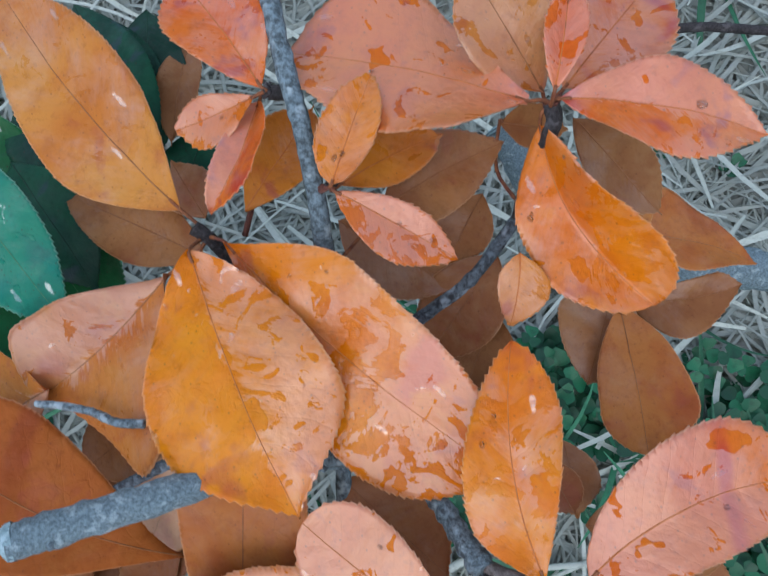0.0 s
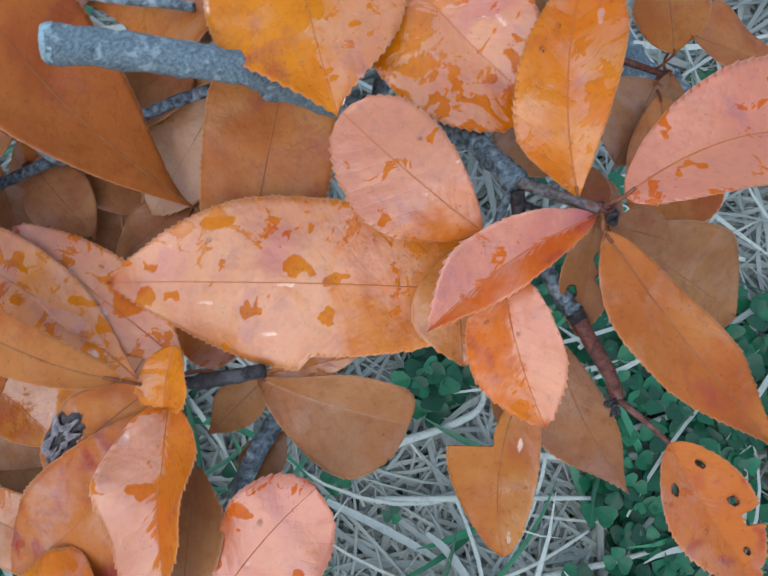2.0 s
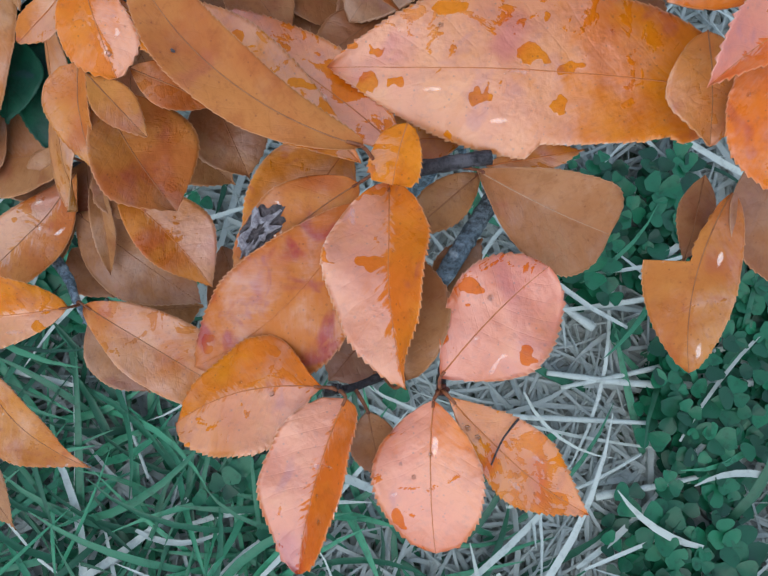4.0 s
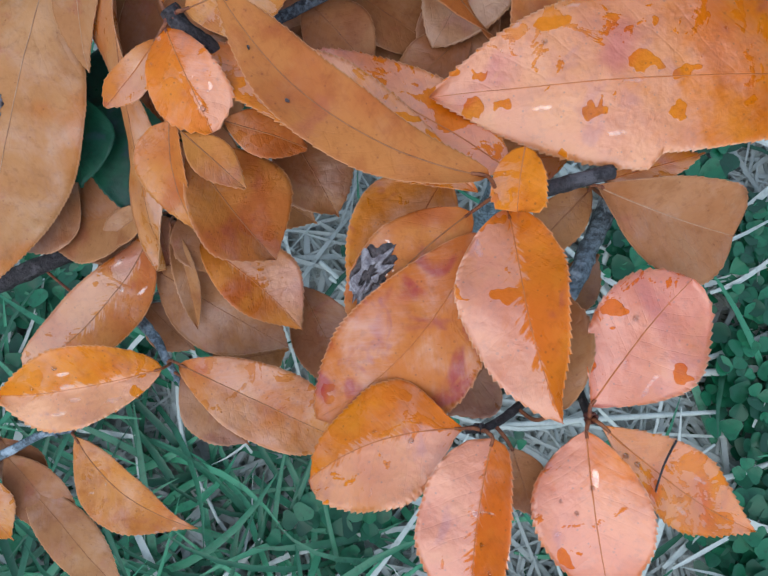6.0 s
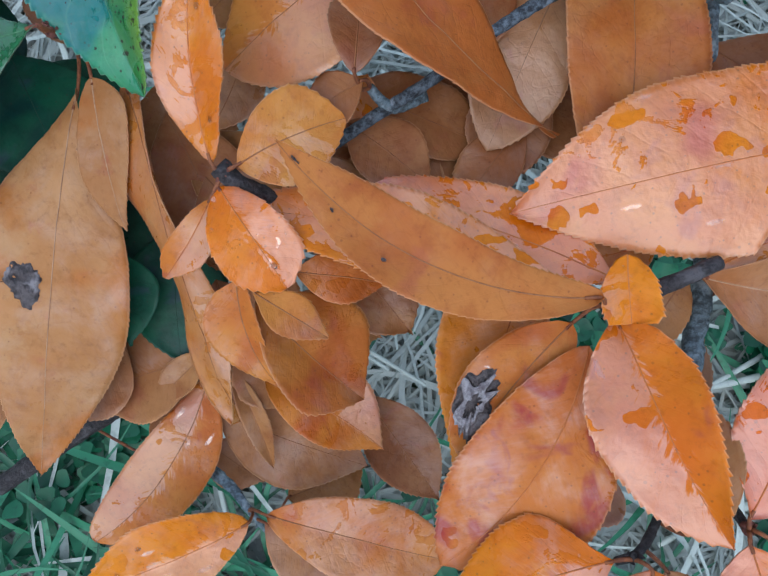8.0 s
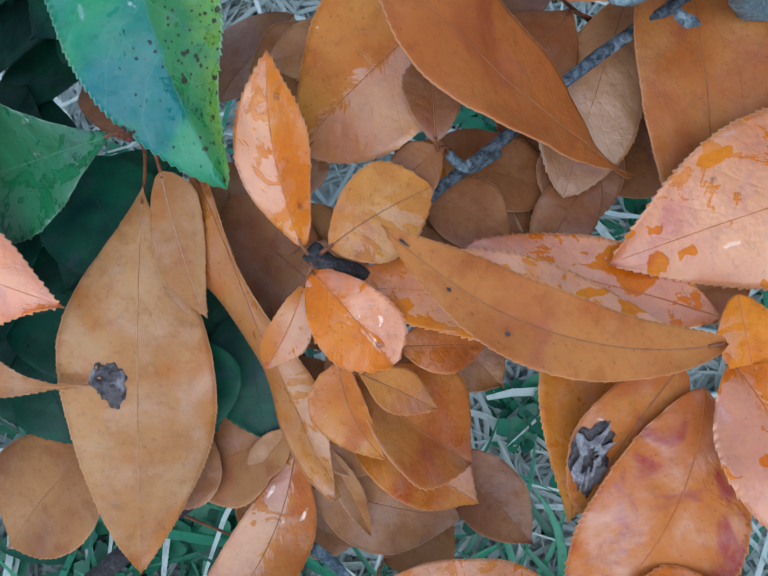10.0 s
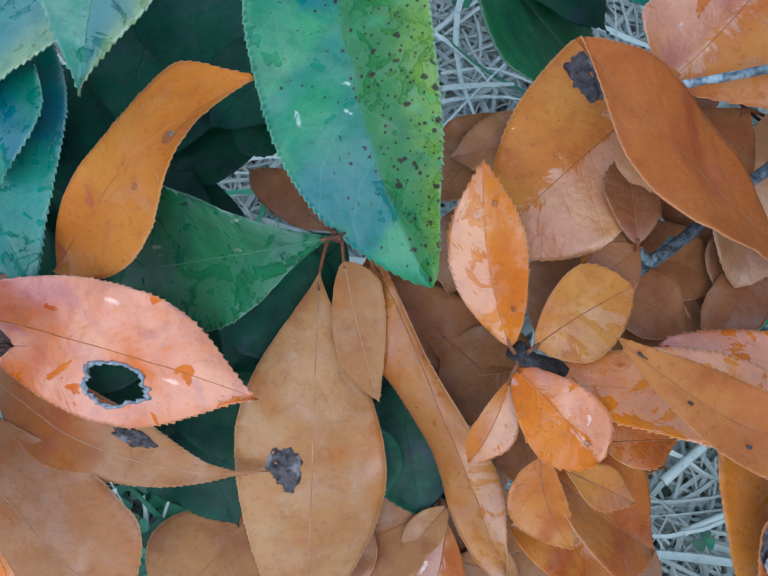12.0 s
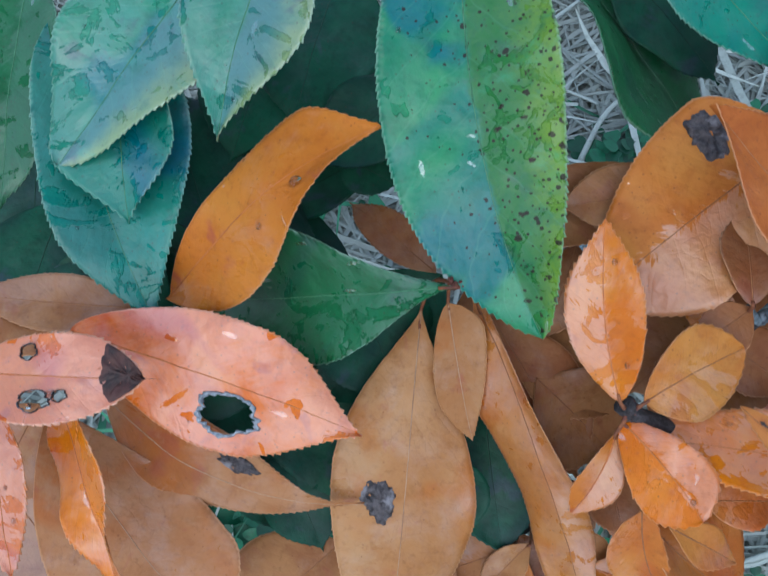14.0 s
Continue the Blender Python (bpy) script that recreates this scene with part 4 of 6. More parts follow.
leaf("orange", (-0.2700, -0.0346, 0.3102), (-0.2041, -0.0060, 0.3460), 0.0313, widest=(0.8, 0.33), ends=(0.92, 1.33), lop=0.1, fold=0.051, arch=0.1, roll=1.0, twist=34.3, bow=-0.016, sky_sheen=(0.1, 0.2, 0, 0.1), wavy=0.07, drops=[(0.35, 0.70, 0.0017), (0.4, 0.52, 0.0009)])
leaf("green", (-0.1897, -0.0475, 0.3392), (-0.2732, -0.0303, 0.2862), 0.0479, widest=(0.47, 0.68), ends=(1.68, 1.0), lop=0.21, fold=0.173, arch=0.015, roll=-33.5, twist=-7.6, bow=0.001, node=(-0.1887, -0.0445, 0.332))
leaf("shadegreen", (-0.1919, 0.0207, 0.3220), (-0.2233, 0.0004, 0.3140), 0.0276, widest=0.5, slim=0.66)
leaf("dull", (-0.1796, -0.0331, 0.2880), (-0.1637, -0.0707, 0.2800), 0.0362, widest=0.5, slim=0.66)
leaf("shadegreen", (-0.2178, 0.0411, 0.3020), (-0.2037, 0.0062, 0.2960), 0.0371, widest=0.5, slim=0.66)
leaf("spotted", (-0.1788, 0.0540, 0.3597), (-0.1687, -0.0601, 0.3281), 0.0441, widest=(0.45, 0.55), ends=(0.4, 0.69), lop=0.04, fold=0.158, arch=0.05, roll=11.1, twist=-28.2, bow=0.053, sky_sheen=(0.5, 0.5, 0, 0))
leaf("pale", (-0.2386, 0.0609, 0.3454), (-0.2887, -0.0045, 0.3384), 0.0437, widest=(0.4, 0.47), ends=(0.8, 0.78), lop=-0.03, fold=0.199, arch=0.05, roll=-1.1, twist=-14.0, bow=-0.025, sky_sheen=(0.8, 0.6, 0, 0))
leaf("pale", (-0.2217, 0.0432, 0.3617), (-0.2430, -0.0096, 0.3523), 0.0315, widest=(0.46, 0.43), ends=(0.83, 1.44), lop=-0.04, fold=0.19, arch=0.05, roll=-1.7, twist=-4.4, bow=0.033, sky_sheen=(0.8, 0.6, 0, 0))
leaf("teal", (-0.2698, 0.0289, 0.3415), (-0.2720, -0.0202, 0.3328), 0.0328, widest=(0.53, 0.58), ends=(0.81, 1.42), lop=0.1, fold=0.119, arch=0.04, roll=2.5, bow=0.029)
leaf("teal", (-0.2943, 0.0456, 0.3332), (-0.2700, -0.0441, 0.3209), 0.0431, widest=(0.4, 0.68), ends=(0.55, 1.18), lop=-0.36, fold=0.212, arch=0.04, roll=-10.3, twist=-3.1, bow=0.027, sky_sheen=(0.6, 0.9, 0, 0))
leaf("green", (-0.3031, 0.0630, 0.3330), (-0.3141, -0.0071, 0.3220), 0.0342, widest=0.5, slim=0.68, fold=0.1)
leaf("shadegreen", (-0.3179, 0.0250, 0.2980), (-0.3236, -0.0167, 0.2900), 0.0374, widest=0.5, slim=0.66)
leaf("shadegreen", (-0.2110, 0.0652, 0.3180), (-0.2302, 0.0145, 0.3130), 0.0458, widest=0.5, slim=0.66)
leaf("shadegreen", (-0.2352, 0.0522, 0.3100), (-0.2518, 0.0087, 0.3060), 0.0345, widest=0.5, slim=0.66)
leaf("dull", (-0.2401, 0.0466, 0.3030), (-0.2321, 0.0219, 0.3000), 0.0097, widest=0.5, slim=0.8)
leaf("shadegreen", (-0.2170, 0.0038, 0.3100), (-0.2003, -0.0066, 0.3100), 0.0175, widest=0.5, slim=0.66)
leaf("shadegreen", (-0.1887, -0.0312, 0.2940), (-0.2320, -0.0659, 0.2800), 0.0400, widest=0.5, slim=0.66)
leaf("shadegreen", (-0.1824, -0.0472, 0.2680), (-0.1778, -0.1117, 0.2560), 0.0434, widest=0.5, slim=0.66)
leaf("shadegreen", (-0.2463, -0.0631, 0.2730), (-0.2455, -0.1113, 0.2500), 0.0429, widest=0.5, slim=0.66)
leaf("shadegreen", (-0.2105, -0.0356, 0.2780), (-0.2359, -0.0547, 0.2730), 0.0391, widest=0.5, slim=0.66)
leaf("dull", (-0.1919, -0.0356, 0.3120), (-0.2160, -0.0060, 0.3000), 0.0130, widest=0.5, slim=0.66)
leaf("pink", (-0.2915, -0.0452, 0.3235), (-0.2168, -0.0787, 0.3102), 0.0365, widest=(0.58, 0.6), ends=(0.58, 1.44), lop=0.05, fold=-0.031, arch=0.04, roll=20.5, twist=4.7, bow=-0.027, hole=[(0.42, 0.565, 0.29, 0.102)], sky_sheen=(0.62, 0.62, 0, -0.45))
leaf("pink", (-0.3126, -0.0557, 0.3380), (-0.2653, -0.0623, 0.3387), 0.0214, widest=(0.65, 0.5), ends=(0.59, 0.7), lop=0.05, fold=0.084, arch=0.06, roll=1.7, twist=-2.1, bow=0.012, hole=[(-0.6, 0.43, 0.2, 0.05), (0.5, 0.5, 0.22, 0.08), (0.4, 0.62, 0.13, 0.035)], sky_sheen=(1, 1, 0, -0.5), scab=[(-0.2, 0.93, 1.1, 0.15)], rim="dark", rot=True)
leaf("yellow", (-0.2893, -0.0605, 0.3096), (-0.2188, -0.0976, 0.2943), 0.0255, widest=(0.32, 0.29), ends=(0.8, 1.76), lop=-0.18, fold=0.072, arch=0.03, roll=21.0, twist=-7.2, bow=0.112, scab=[(-0.55, 0.53, 0.2, 0.08)], sky_sheen=(0.25, 0.2, 0, 0))
leaf("yellow", (-0.3039, -0.0633, 0.3084), (-0.2645, -0.1317, 0.2846), 0.0465, widest=(0.71, 0.5), ends=(0.89, 1.06), fold=0.084, arch=0.03, roll=1.9, bow=0.029, sky_sheen=(0.25, 0.15, 0, 0))
leaf("wet", (-0.2993, -0.0633, 0.3134), (-0.2777, -0.1267, 0.3102), 0.0188, widest=(0.21, 0.36), ends=(0.78, 1.47), lop=-0.32, fold=0.472, arch=0.05, roll=29.2, twist=-19.4, bow=-0.065, wavy=0.1)
leaf("pink", (-0.3061, -0.0644, 0.3301), (-0.3048, -0.1054, 0.3216), 0.0142, widest=(0.43, 0.5), ends=(0.87, 0.98), fold=0.099, roll=-0.1, bow=0.005)
leaf("dull", (-0.3289, -0.0846, 0.2850), (-0.3012, -0.1324, 0.2620), 0.0467, widest=0.5, slim=0.66, sky_sheen=(1, 1, 0, 0))
leaf("dull", (-0.3113, -0.0296, 0.3100), (-0.3235, -0.0435, 0.3120), 0.0369, widest=0.5, slim=0.7)
leaf("dull", (-0.2771, -0.0369, 0.3080), (-0.3275, -0.0286, 0.3120), 0.0172, widest=0.5, slim=0.66)
leaf("dull", (-0.2290, -0.1105, 0.2660), (-0.2688, -0.1408, 0.2500), 0.0400, widest=0.5, slim=0.66)
leaf("tan", (-0.0987, -0.0170, 0.3391), (-0.1506, -0.0488, 0.3206), 0.0448, widest=(0.63, 0.23), ends=(0.72, 0.68), lop=0.08, fold=0.091, arch=0.02, roll=-2.3, bow=0.012, scab=[(0.6, 0.25, 0.25, 0.08)], sky_sheen=(1.0, -0.2, 0, -0.6))
leaf("dull", (-0.1233, -0.0212, 0.3220), (-0.1576, -0.0226, 0.3220), 0.0197, widest=0.5, slim=0.72)
leaf("rust", (-0.0622, -0.0648, 0.3093), (-0.1304, -0.0161, 0.3591), 0.0380, widest=(0.59, 0.64), ends=(1.68, 1.12), lop=0.09, fold=0.062, arch=0.03, roll=21.7, twist=35.2, bow=-0.097, sky_sheen=(0.1, 0.1, 0, 0))
leaf("dull", (-0.1164, -0.0571, 0.3312), (-0.1139, -0.0331, 0.3316), 0.0145, widest=(0.59, 0.5), ends=(0.74, 0.81), lop=-0.04, fold=0.148, roll=2.8, bow=-0.003, node=(-0.1128, -0.0559, 0.322))
leaf("dull", (-0.1145, -0.0569, 0.3275), (-0.1295, -0.0647, 0.3238), 0.0139, widest=(0.54, 0.46), ends=(0.89, 1.01), lop=-0.06, fold=0.098, roll=-2.7, bow=-0.009, node=(-0.1128, -0.0559, 0.322))
leaf("russet", (-0.0479, -0.0957, 0.3094), (-0.0457, -0.0033, 0.3350), 0.0368, widest=(0.63, 0.5), ends=(0.6, 0.98), fold=0.091, arch=0.03, roll=3.0, bow=0.012)
leaf("dull", (-0.0456, -0.0212, 0.2980), (-0.0708, -0.0542, 0.2880), 0.0320, widest=0.5, slim=0.66, node=(-0.0547, -0.0261, 0.2950))
leaf("dull", (-0.0992, -0.0571, 0.2920), (-0.0667, -0.0565, 0.2880), 0.0181, widest=0.5, slim=0.72)
leaf("dull", (-0.1069, -0.0547, 0.2880), (-0.0856, -0.0767, 0.2780), 0.0200, widest=0.5, slim=0.72)
leaf("dull", (-0.1332, -0.0472, 0.2880), (-0.1090, -0.0745, 0.2780), 0.0308, widest=0.5, slim=0.72)
leaf("red", (-0.0363, 0.0571, 0.3665), (-0.0605, 0.0878, 0.3694), 0.0245, widest=(0.6, 0.53), ends=(0.9, 1.06), lop=0.03, fold=0.106, arch=0.05, roll=5.4, twist=4.0, bow=0.015, node=(-0.035, 0.0571, 0.364))
leaf("pink", (-0.0383, 0.0557, 0.3645), (-0.0600, 0.0492, 0.3596), 0.0139, widest=(0.63, 0.68), ends=(0.89, 1.02), lop=-0.17, fold=0.137, roll=-5.2, bow=-0.038, node=(-0.035, 0.0571, 0.364))
leaf("red", (-0.0392, 0.0573, 0.3585), (-0.0475, 0.0254, 0.3633), 0.0123, widest=(0.59, 0.61), ends=(0.5, 0.73), lop=-0.24, fold=0.527, arch=0.04, roll=13.4, twist=9.7, bow=-0.055, node=(-0.035, 0.0571, 0.364), sky_sheen=(0.15, 1.0, 0, -0.3))
leaf("orange", (-0.0464, 0.0337, 0.3400), (-0.0274, 0.0632, 0.3450), 0.0206, widest=0.6, slim=0.66)
leaf("pink", (0.0290, 0.0544, 0.3633), (-0.0325, 0.0711, 0.3590), 0.0499, widest=(0.25, 0.61), ends=(1.36, 0.52), lop=0.09, fold=0.062, arch=0.04, roll=18.5, twist=25.7, bow=0.001, node=(0.0336, 0.0511, 0.368), sky_sheen=(0.95, 1.05, 0, -0.3))
leaf("wet", (-0.0179, 0.0319, 0.3657), (-0.0090, 0.0589, 0.3688), 0.0140, widest=(0.46, 0.52), ends=(0.49, 0.76), lop=-0.05, fold=0.248, arch=0.05, roll=-1.0, twist=-2.2, bow=0.001, node=(-0.0185, 0.0334, 0.362), sky_sheen=(0.4, 0.5, 0, -0.3))
leaf("pink", (-0.0171, 0.0306, 0.3651), (0.0125, 0.0160, 0.3573), 0.0143, widest=(0.59, 0.53), ends=(0.79, 0.99), lop=0.21, fold=0.148, arch=0.05, roll=4.3, bow=-0.003, node=(-0.0185, 0.0334, 0.362))
leaf("orange", (-0.0182, 0.0371, 0.3520), (0.0088, 0.0525, 0.3500), 0.0154, widest=0.55, slim=0.62, node=(-0.0185, 0.0334, 0.3620))
leaf("dull", (-0.0077, 0.0348, 0.3395), (0.0255, 0.0528, 0.3435), 0.0235, widest=(0.52, 0.36), ends=(0.8, 0.99), lop=0.02, fold=0.097, roll=0.2, bow=-0.013, node=(-0.0218, 0.0157, 0.3438))
leaf("tan", (0.0338, 0.0600, 0.3564), (0.0135, 0.0879, 0.3700), 0.0250, widest=0.55, slim=0.62, fold=0.1, node=(0.0336, 0.0511, 0.3680), sky_sheen=(1, 0.6, 0, 0))
leaf("pink", (0.0328, 0.0498, 0.3760), (0.0363, 0.0770, 0.3800), 0.0093, widest=0.5, slim=0.8, fold=0.5, node=(0.0336, 0.0511, 0.3680))
leaf("blotchy", (0.0369, 0.0559, 0.3660), (0.0592, 0.0840, 0.3700), 0.0274, widest=0.55, slim=0.62, fold=0.1, node=(0.0336, 0.0511, 0.3680))
leaf("red", (0.0348, 0.0500, 0.3729), (0.0798, 0.0414, 0.3722), 0.0233, widest=(0.49, 0.57), ends=(0.91, 1.15), lop=0.04, fold=0.206, arch=0.05, roll=-1.8, twist=-8.7, bow=-0.018, node=(0.0336, 0.0511, 0.368), sky_sheen=(1.6, 0.4, 0, -0.35), drops=[(-0.2, 0.65, 0.0011)])
leaf("wet", (0.0310, 0.0474, 0.3648), (0.0584, 0.0055, 0.3564), 0.0259, widest=(0.68, 0.63), ends=(0.65, 0.51), lop=-0.04, fold=0.452, arch=0.05, roll=34.6, twist=39.1, bow=0.089, node=(0.0336, 0.0511, 0.368), sky_sheen=(0.4, 0.35, 0, -0.2))
leaf("orange", (0.0269, 0.0172, 0.3602), (0.0251, 0.0006, 0.3529), 0.0126, widest=(0.42, 0.41), ends=(0.81, 0.91), lop=-0.21, fold=0.098, roll=-5.0, twist=2.8, bow=-0.037)
leaf("dull", (0.0452, 0.0612, 0.3400), (0.0696, 0.0348, 0.3340), 0.0195, widest=0.55, slim=0.62)
leaf("dull", (0.0241, 0.0576, 0.3450), (0.0424, 0.0553, 0.3450), 0.0133, widest=0.5, slim=0.72, node=(0.0293, 0.0325, 0.3482))
leaf("russet", (0.0816, 0.0491, 0.2704), (0.1310, 0.0393, 0.2604), 0.0348, widest=(0.2, 0.37), ends=(0.79, 1.29), lop=-0.18, fold=0.125, roll=-22.0, twist=6.9, bow=-0.002, node=(0.082, 0.0389, 0.256), sky_sheen=(0.3, 0.3, 0, 0))
leaf("dull", (0.0809, 0.0249, 0.2593), (0.1190, 0.0285, 0.2718), 0.0219, widest=(0.78, 0.47), ends=(0.8, 1.09), lop=0.32, fold=0.155, roll=6.0, bow=0.075, node=(0.082, 0.0389, 0.256))
leaf("russet", (0.0739, 0.0189, 0.2751), (0.0824, -0.0330, 0.2730), 0.0340, widest=(0.72, 0.68), ends=(0.69, 0.67), lop=-0.11, fold=0.141, roll=-1.3, bow=-0.002, node=(0.082, 0.0389, 0.256), sky_sheen=(0.2, 0.2, 0, 0))
leaf("dull", (0.0746, 0.0288, 0.2669), (0.0625, -0.0091, 0.2724), 0.0343, widest=(0.55, 0.45), ends=(0.79, 0.99), lop=0.09, fold=0.137, roll=-7.9, bow=0.01, node=(0.082, 0.0389, 0.256))
leaf("dull", (0.0811, 0.0371, 0.2620), (0.0802, 0.0047, 0.2500), 0.0172, widest=0.5, slim=0.66, node=(0.0793, 0.0389, 0.2568))
leaf("russet", (0.0790, 0.0400, 0.2690), (0.0665, 0.0680, 0.2800), 0.0300, widest=0.5, slim=0.7, node=(0.0739, 0.0387, 0.2582))
leaf("teal", (-0.1339, 0.0516, 0.3501), (-0.0952, 0.0012, 0.3381), 0.0272, widest=(0.45, 0.5), ends=(0.78, 0.76), lop=0.03, fold=0.099, roll=0.7, bow=0.011, sky_sheen=(0.2, 0.2, 0, -0.2))
leaf("green", (-0.1507, 0.0754, 0.3232), (-0.1035, 0.0049, 0.3007), 0.0738, widest=(0.5, 0.63), ends=(0.85, 0.4), lop=0.45, fold=0.297, roll=-29.5, twist=-7.5, bow=0.027, sky_sheen=(0.1, 0.1, 0, -0.6))
leaf("shadegreen", (-0.1078, 0.1097, 0.3180), (-0.0845, 0.0615, 0.3130), 0.0250, widest=0.5, slim=0.66)
leaf("dull", (-0.0761, 0.1035, 0.3180), (-0.0792, 0.0628, 0.3180), 0.0147, widest=0.5, slim=0.66)
leaf("shadegreen", (-0.0702, 0.0720, 0.3130), (-0.0778, 0.0427, 0.3130), 0.0212, widest=0.5, slim=0.66)
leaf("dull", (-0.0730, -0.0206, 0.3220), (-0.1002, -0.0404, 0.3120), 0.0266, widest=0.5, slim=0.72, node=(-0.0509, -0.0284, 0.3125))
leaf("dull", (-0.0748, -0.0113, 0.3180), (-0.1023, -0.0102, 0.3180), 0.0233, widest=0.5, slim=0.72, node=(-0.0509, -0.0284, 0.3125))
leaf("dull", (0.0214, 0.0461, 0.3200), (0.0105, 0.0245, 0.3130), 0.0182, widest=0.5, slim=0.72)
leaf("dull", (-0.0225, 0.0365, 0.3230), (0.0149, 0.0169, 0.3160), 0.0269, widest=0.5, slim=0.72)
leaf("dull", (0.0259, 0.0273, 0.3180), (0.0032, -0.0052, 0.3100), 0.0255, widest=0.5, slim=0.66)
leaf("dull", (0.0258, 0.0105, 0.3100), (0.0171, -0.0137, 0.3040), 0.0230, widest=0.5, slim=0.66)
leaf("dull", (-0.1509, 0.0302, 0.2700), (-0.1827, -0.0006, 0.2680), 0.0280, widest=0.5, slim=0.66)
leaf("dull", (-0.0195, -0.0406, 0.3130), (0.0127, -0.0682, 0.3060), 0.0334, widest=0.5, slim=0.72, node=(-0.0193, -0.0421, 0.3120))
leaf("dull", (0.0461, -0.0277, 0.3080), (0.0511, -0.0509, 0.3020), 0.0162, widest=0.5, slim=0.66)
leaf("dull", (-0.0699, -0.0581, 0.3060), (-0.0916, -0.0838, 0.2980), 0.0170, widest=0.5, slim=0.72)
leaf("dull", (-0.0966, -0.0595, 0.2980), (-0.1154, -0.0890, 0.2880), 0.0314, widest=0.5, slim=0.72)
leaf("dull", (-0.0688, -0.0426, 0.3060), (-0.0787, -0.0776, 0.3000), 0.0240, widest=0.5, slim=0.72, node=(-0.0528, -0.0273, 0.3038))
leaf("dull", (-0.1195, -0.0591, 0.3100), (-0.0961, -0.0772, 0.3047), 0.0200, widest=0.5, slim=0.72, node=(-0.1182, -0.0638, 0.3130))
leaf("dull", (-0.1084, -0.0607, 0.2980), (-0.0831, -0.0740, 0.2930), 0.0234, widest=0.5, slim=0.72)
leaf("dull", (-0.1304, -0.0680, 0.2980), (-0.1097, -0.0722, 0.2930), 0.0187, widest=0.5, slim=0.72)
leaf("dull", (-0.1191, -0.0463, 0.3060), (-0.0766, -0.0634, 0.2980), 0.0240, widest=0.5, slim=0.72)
leaf("yellow", (-0.0563, -0.0166, 0.3220), (-0.0810, -0.0670, 0.3060), 0.0270, widest=(0.62, 0.60), ends=(0.8, 0.75), fold=0.08, arch=0.03, bow=0.01, node=(-0.0509, -0.0284, 0.3125), sky_sheen=(0.9, 0.6, 0.3, 0.1))
leaf("orange", (-0.1133, -0.0469, 0.3130), (-0.1201, -0.0610, 0.3080), 0.0148, widest=0.5, slim=0.72)
leaf("dull", (0.0528, -0.0496, 0.3169), (0.1031, -0.0581, 0.2856), 0.0352, widest=(0.6, 0.55), ends=(0.8, 0.94), lop=-0.03, fold=0.14, roll=10.4, twist=-3.0, bow=-0.004)
leaf("dull", (0.0486, -0.0496, 0.3230), (0.0685, -0.0491, 0.3180), 0.0146, widest=0.5, slim=0.72)
leaf("dull", (0.0735, -0.0657, 0.2875), (0.1075, -0.0799, 0.2797), 0.0235, widest=(0.48, 0.5), ends=(0.77, 1.01), lop=0.02, fold=0.094, roll=-1.1, bow=0.004)
leaf("dull", (0.0381, -0.0329, 0.3230), (0.0470, -0.0474, 0.3180), 0.0121, widest=0.5, slim=0.66)
leaf("blotchy", (0.0618, -0.1035, 0.3460), (0.0902, -0.1303, 0.3350), 0.0195, widest=(0.42, 0.40), ends=(0.5, 1.0), fold=0.3, arch=0.05, roll=6, bow=0.03, hole=[(-0.55, 0.42, 0.09, 0.03), (0.5, 0.2, 0.09, 0.03), (-0.45, 0.16, 0.08, 0.025), (-0.35, 0.74, 0.08, 0.025)], bites=[(-1, 0.5, 0.62, 0.5), (-1, 0.84, 0.93, 0.4)], sky_sheen=(0.1, 0.3, 0, 0.0), drops=[(0.3, 0.5, 0.0006), (0.5, 0.7, 0.0005)], rim="dark")
leaf("dull", (0.0368, -0.0602, 0.3535), (0.0394, -0.0839, 0.3440), 0.0120, widest=(0.5, 0.5), ends=(0.7, 0.9), fold=0.12, arch=0.03, bow=0.01, hole=[(-0.45, 0.30, 0.22, 0.07), (-0.55, 0.47, 0.2, 0.05), (0.5, 0.6, 0.2, 0.07)], sky_sheen=(0.3, 0.3, 0, 0), rim="dark")
leaf("yellow", (-0.0350, -0.1081, 0.3224), (0.0068, -0.1119, 0.3100), 0.0275, widest=(0.76, 0.66), ends=(0.85, 0.4), lop=0.11, fold=0.401, arch=0.03, roll=19.2, twist=4.4, bow=0.021, node=(-0.0595, -0.115, 0.326), sky_sheen=(0.1, 0.15, 0, 0))
leaf("dull", (-0.0330, -0.1047, 0.3118), (-0.0480, -0.1257, 0.3053), 0.0132, widest=(0.48, 0.5), ends=(0.79, 0.98), fold=0.1, roll=0.3, bow=0.005, node=(-0.0236, -0.1094, 0.305))
leaf("pink", (-0.0563, -0.1175, 0.3218), (-0.0398, -0.1679, 0.3299), 0.0260, widest=(0.37, 0.37), ends=(0.68, 0.73), lop=0.17, fold=0.335, arch=0.06, roll=23.0, twist=-47.0, bow=0.017, node=(-0.0595, -0.115, 0.326), sky_sheen=(0.0, 0.8, 0, -0.3))
leaf("pink", (-0.0316, -0.1627, 0.3223), (-0.0131, -0.1304, 0.3298), 0.0287, widest=(0.63, 0.49), ends=(0.9, 0.49), lop=0.14, fold=-0.03, arch=0.04, roll=2.3, bow=-0.037, node=(-0.0299, -0.1656, 0.318), sky_sheen=(0.8, 0.8, 0, -0.45))
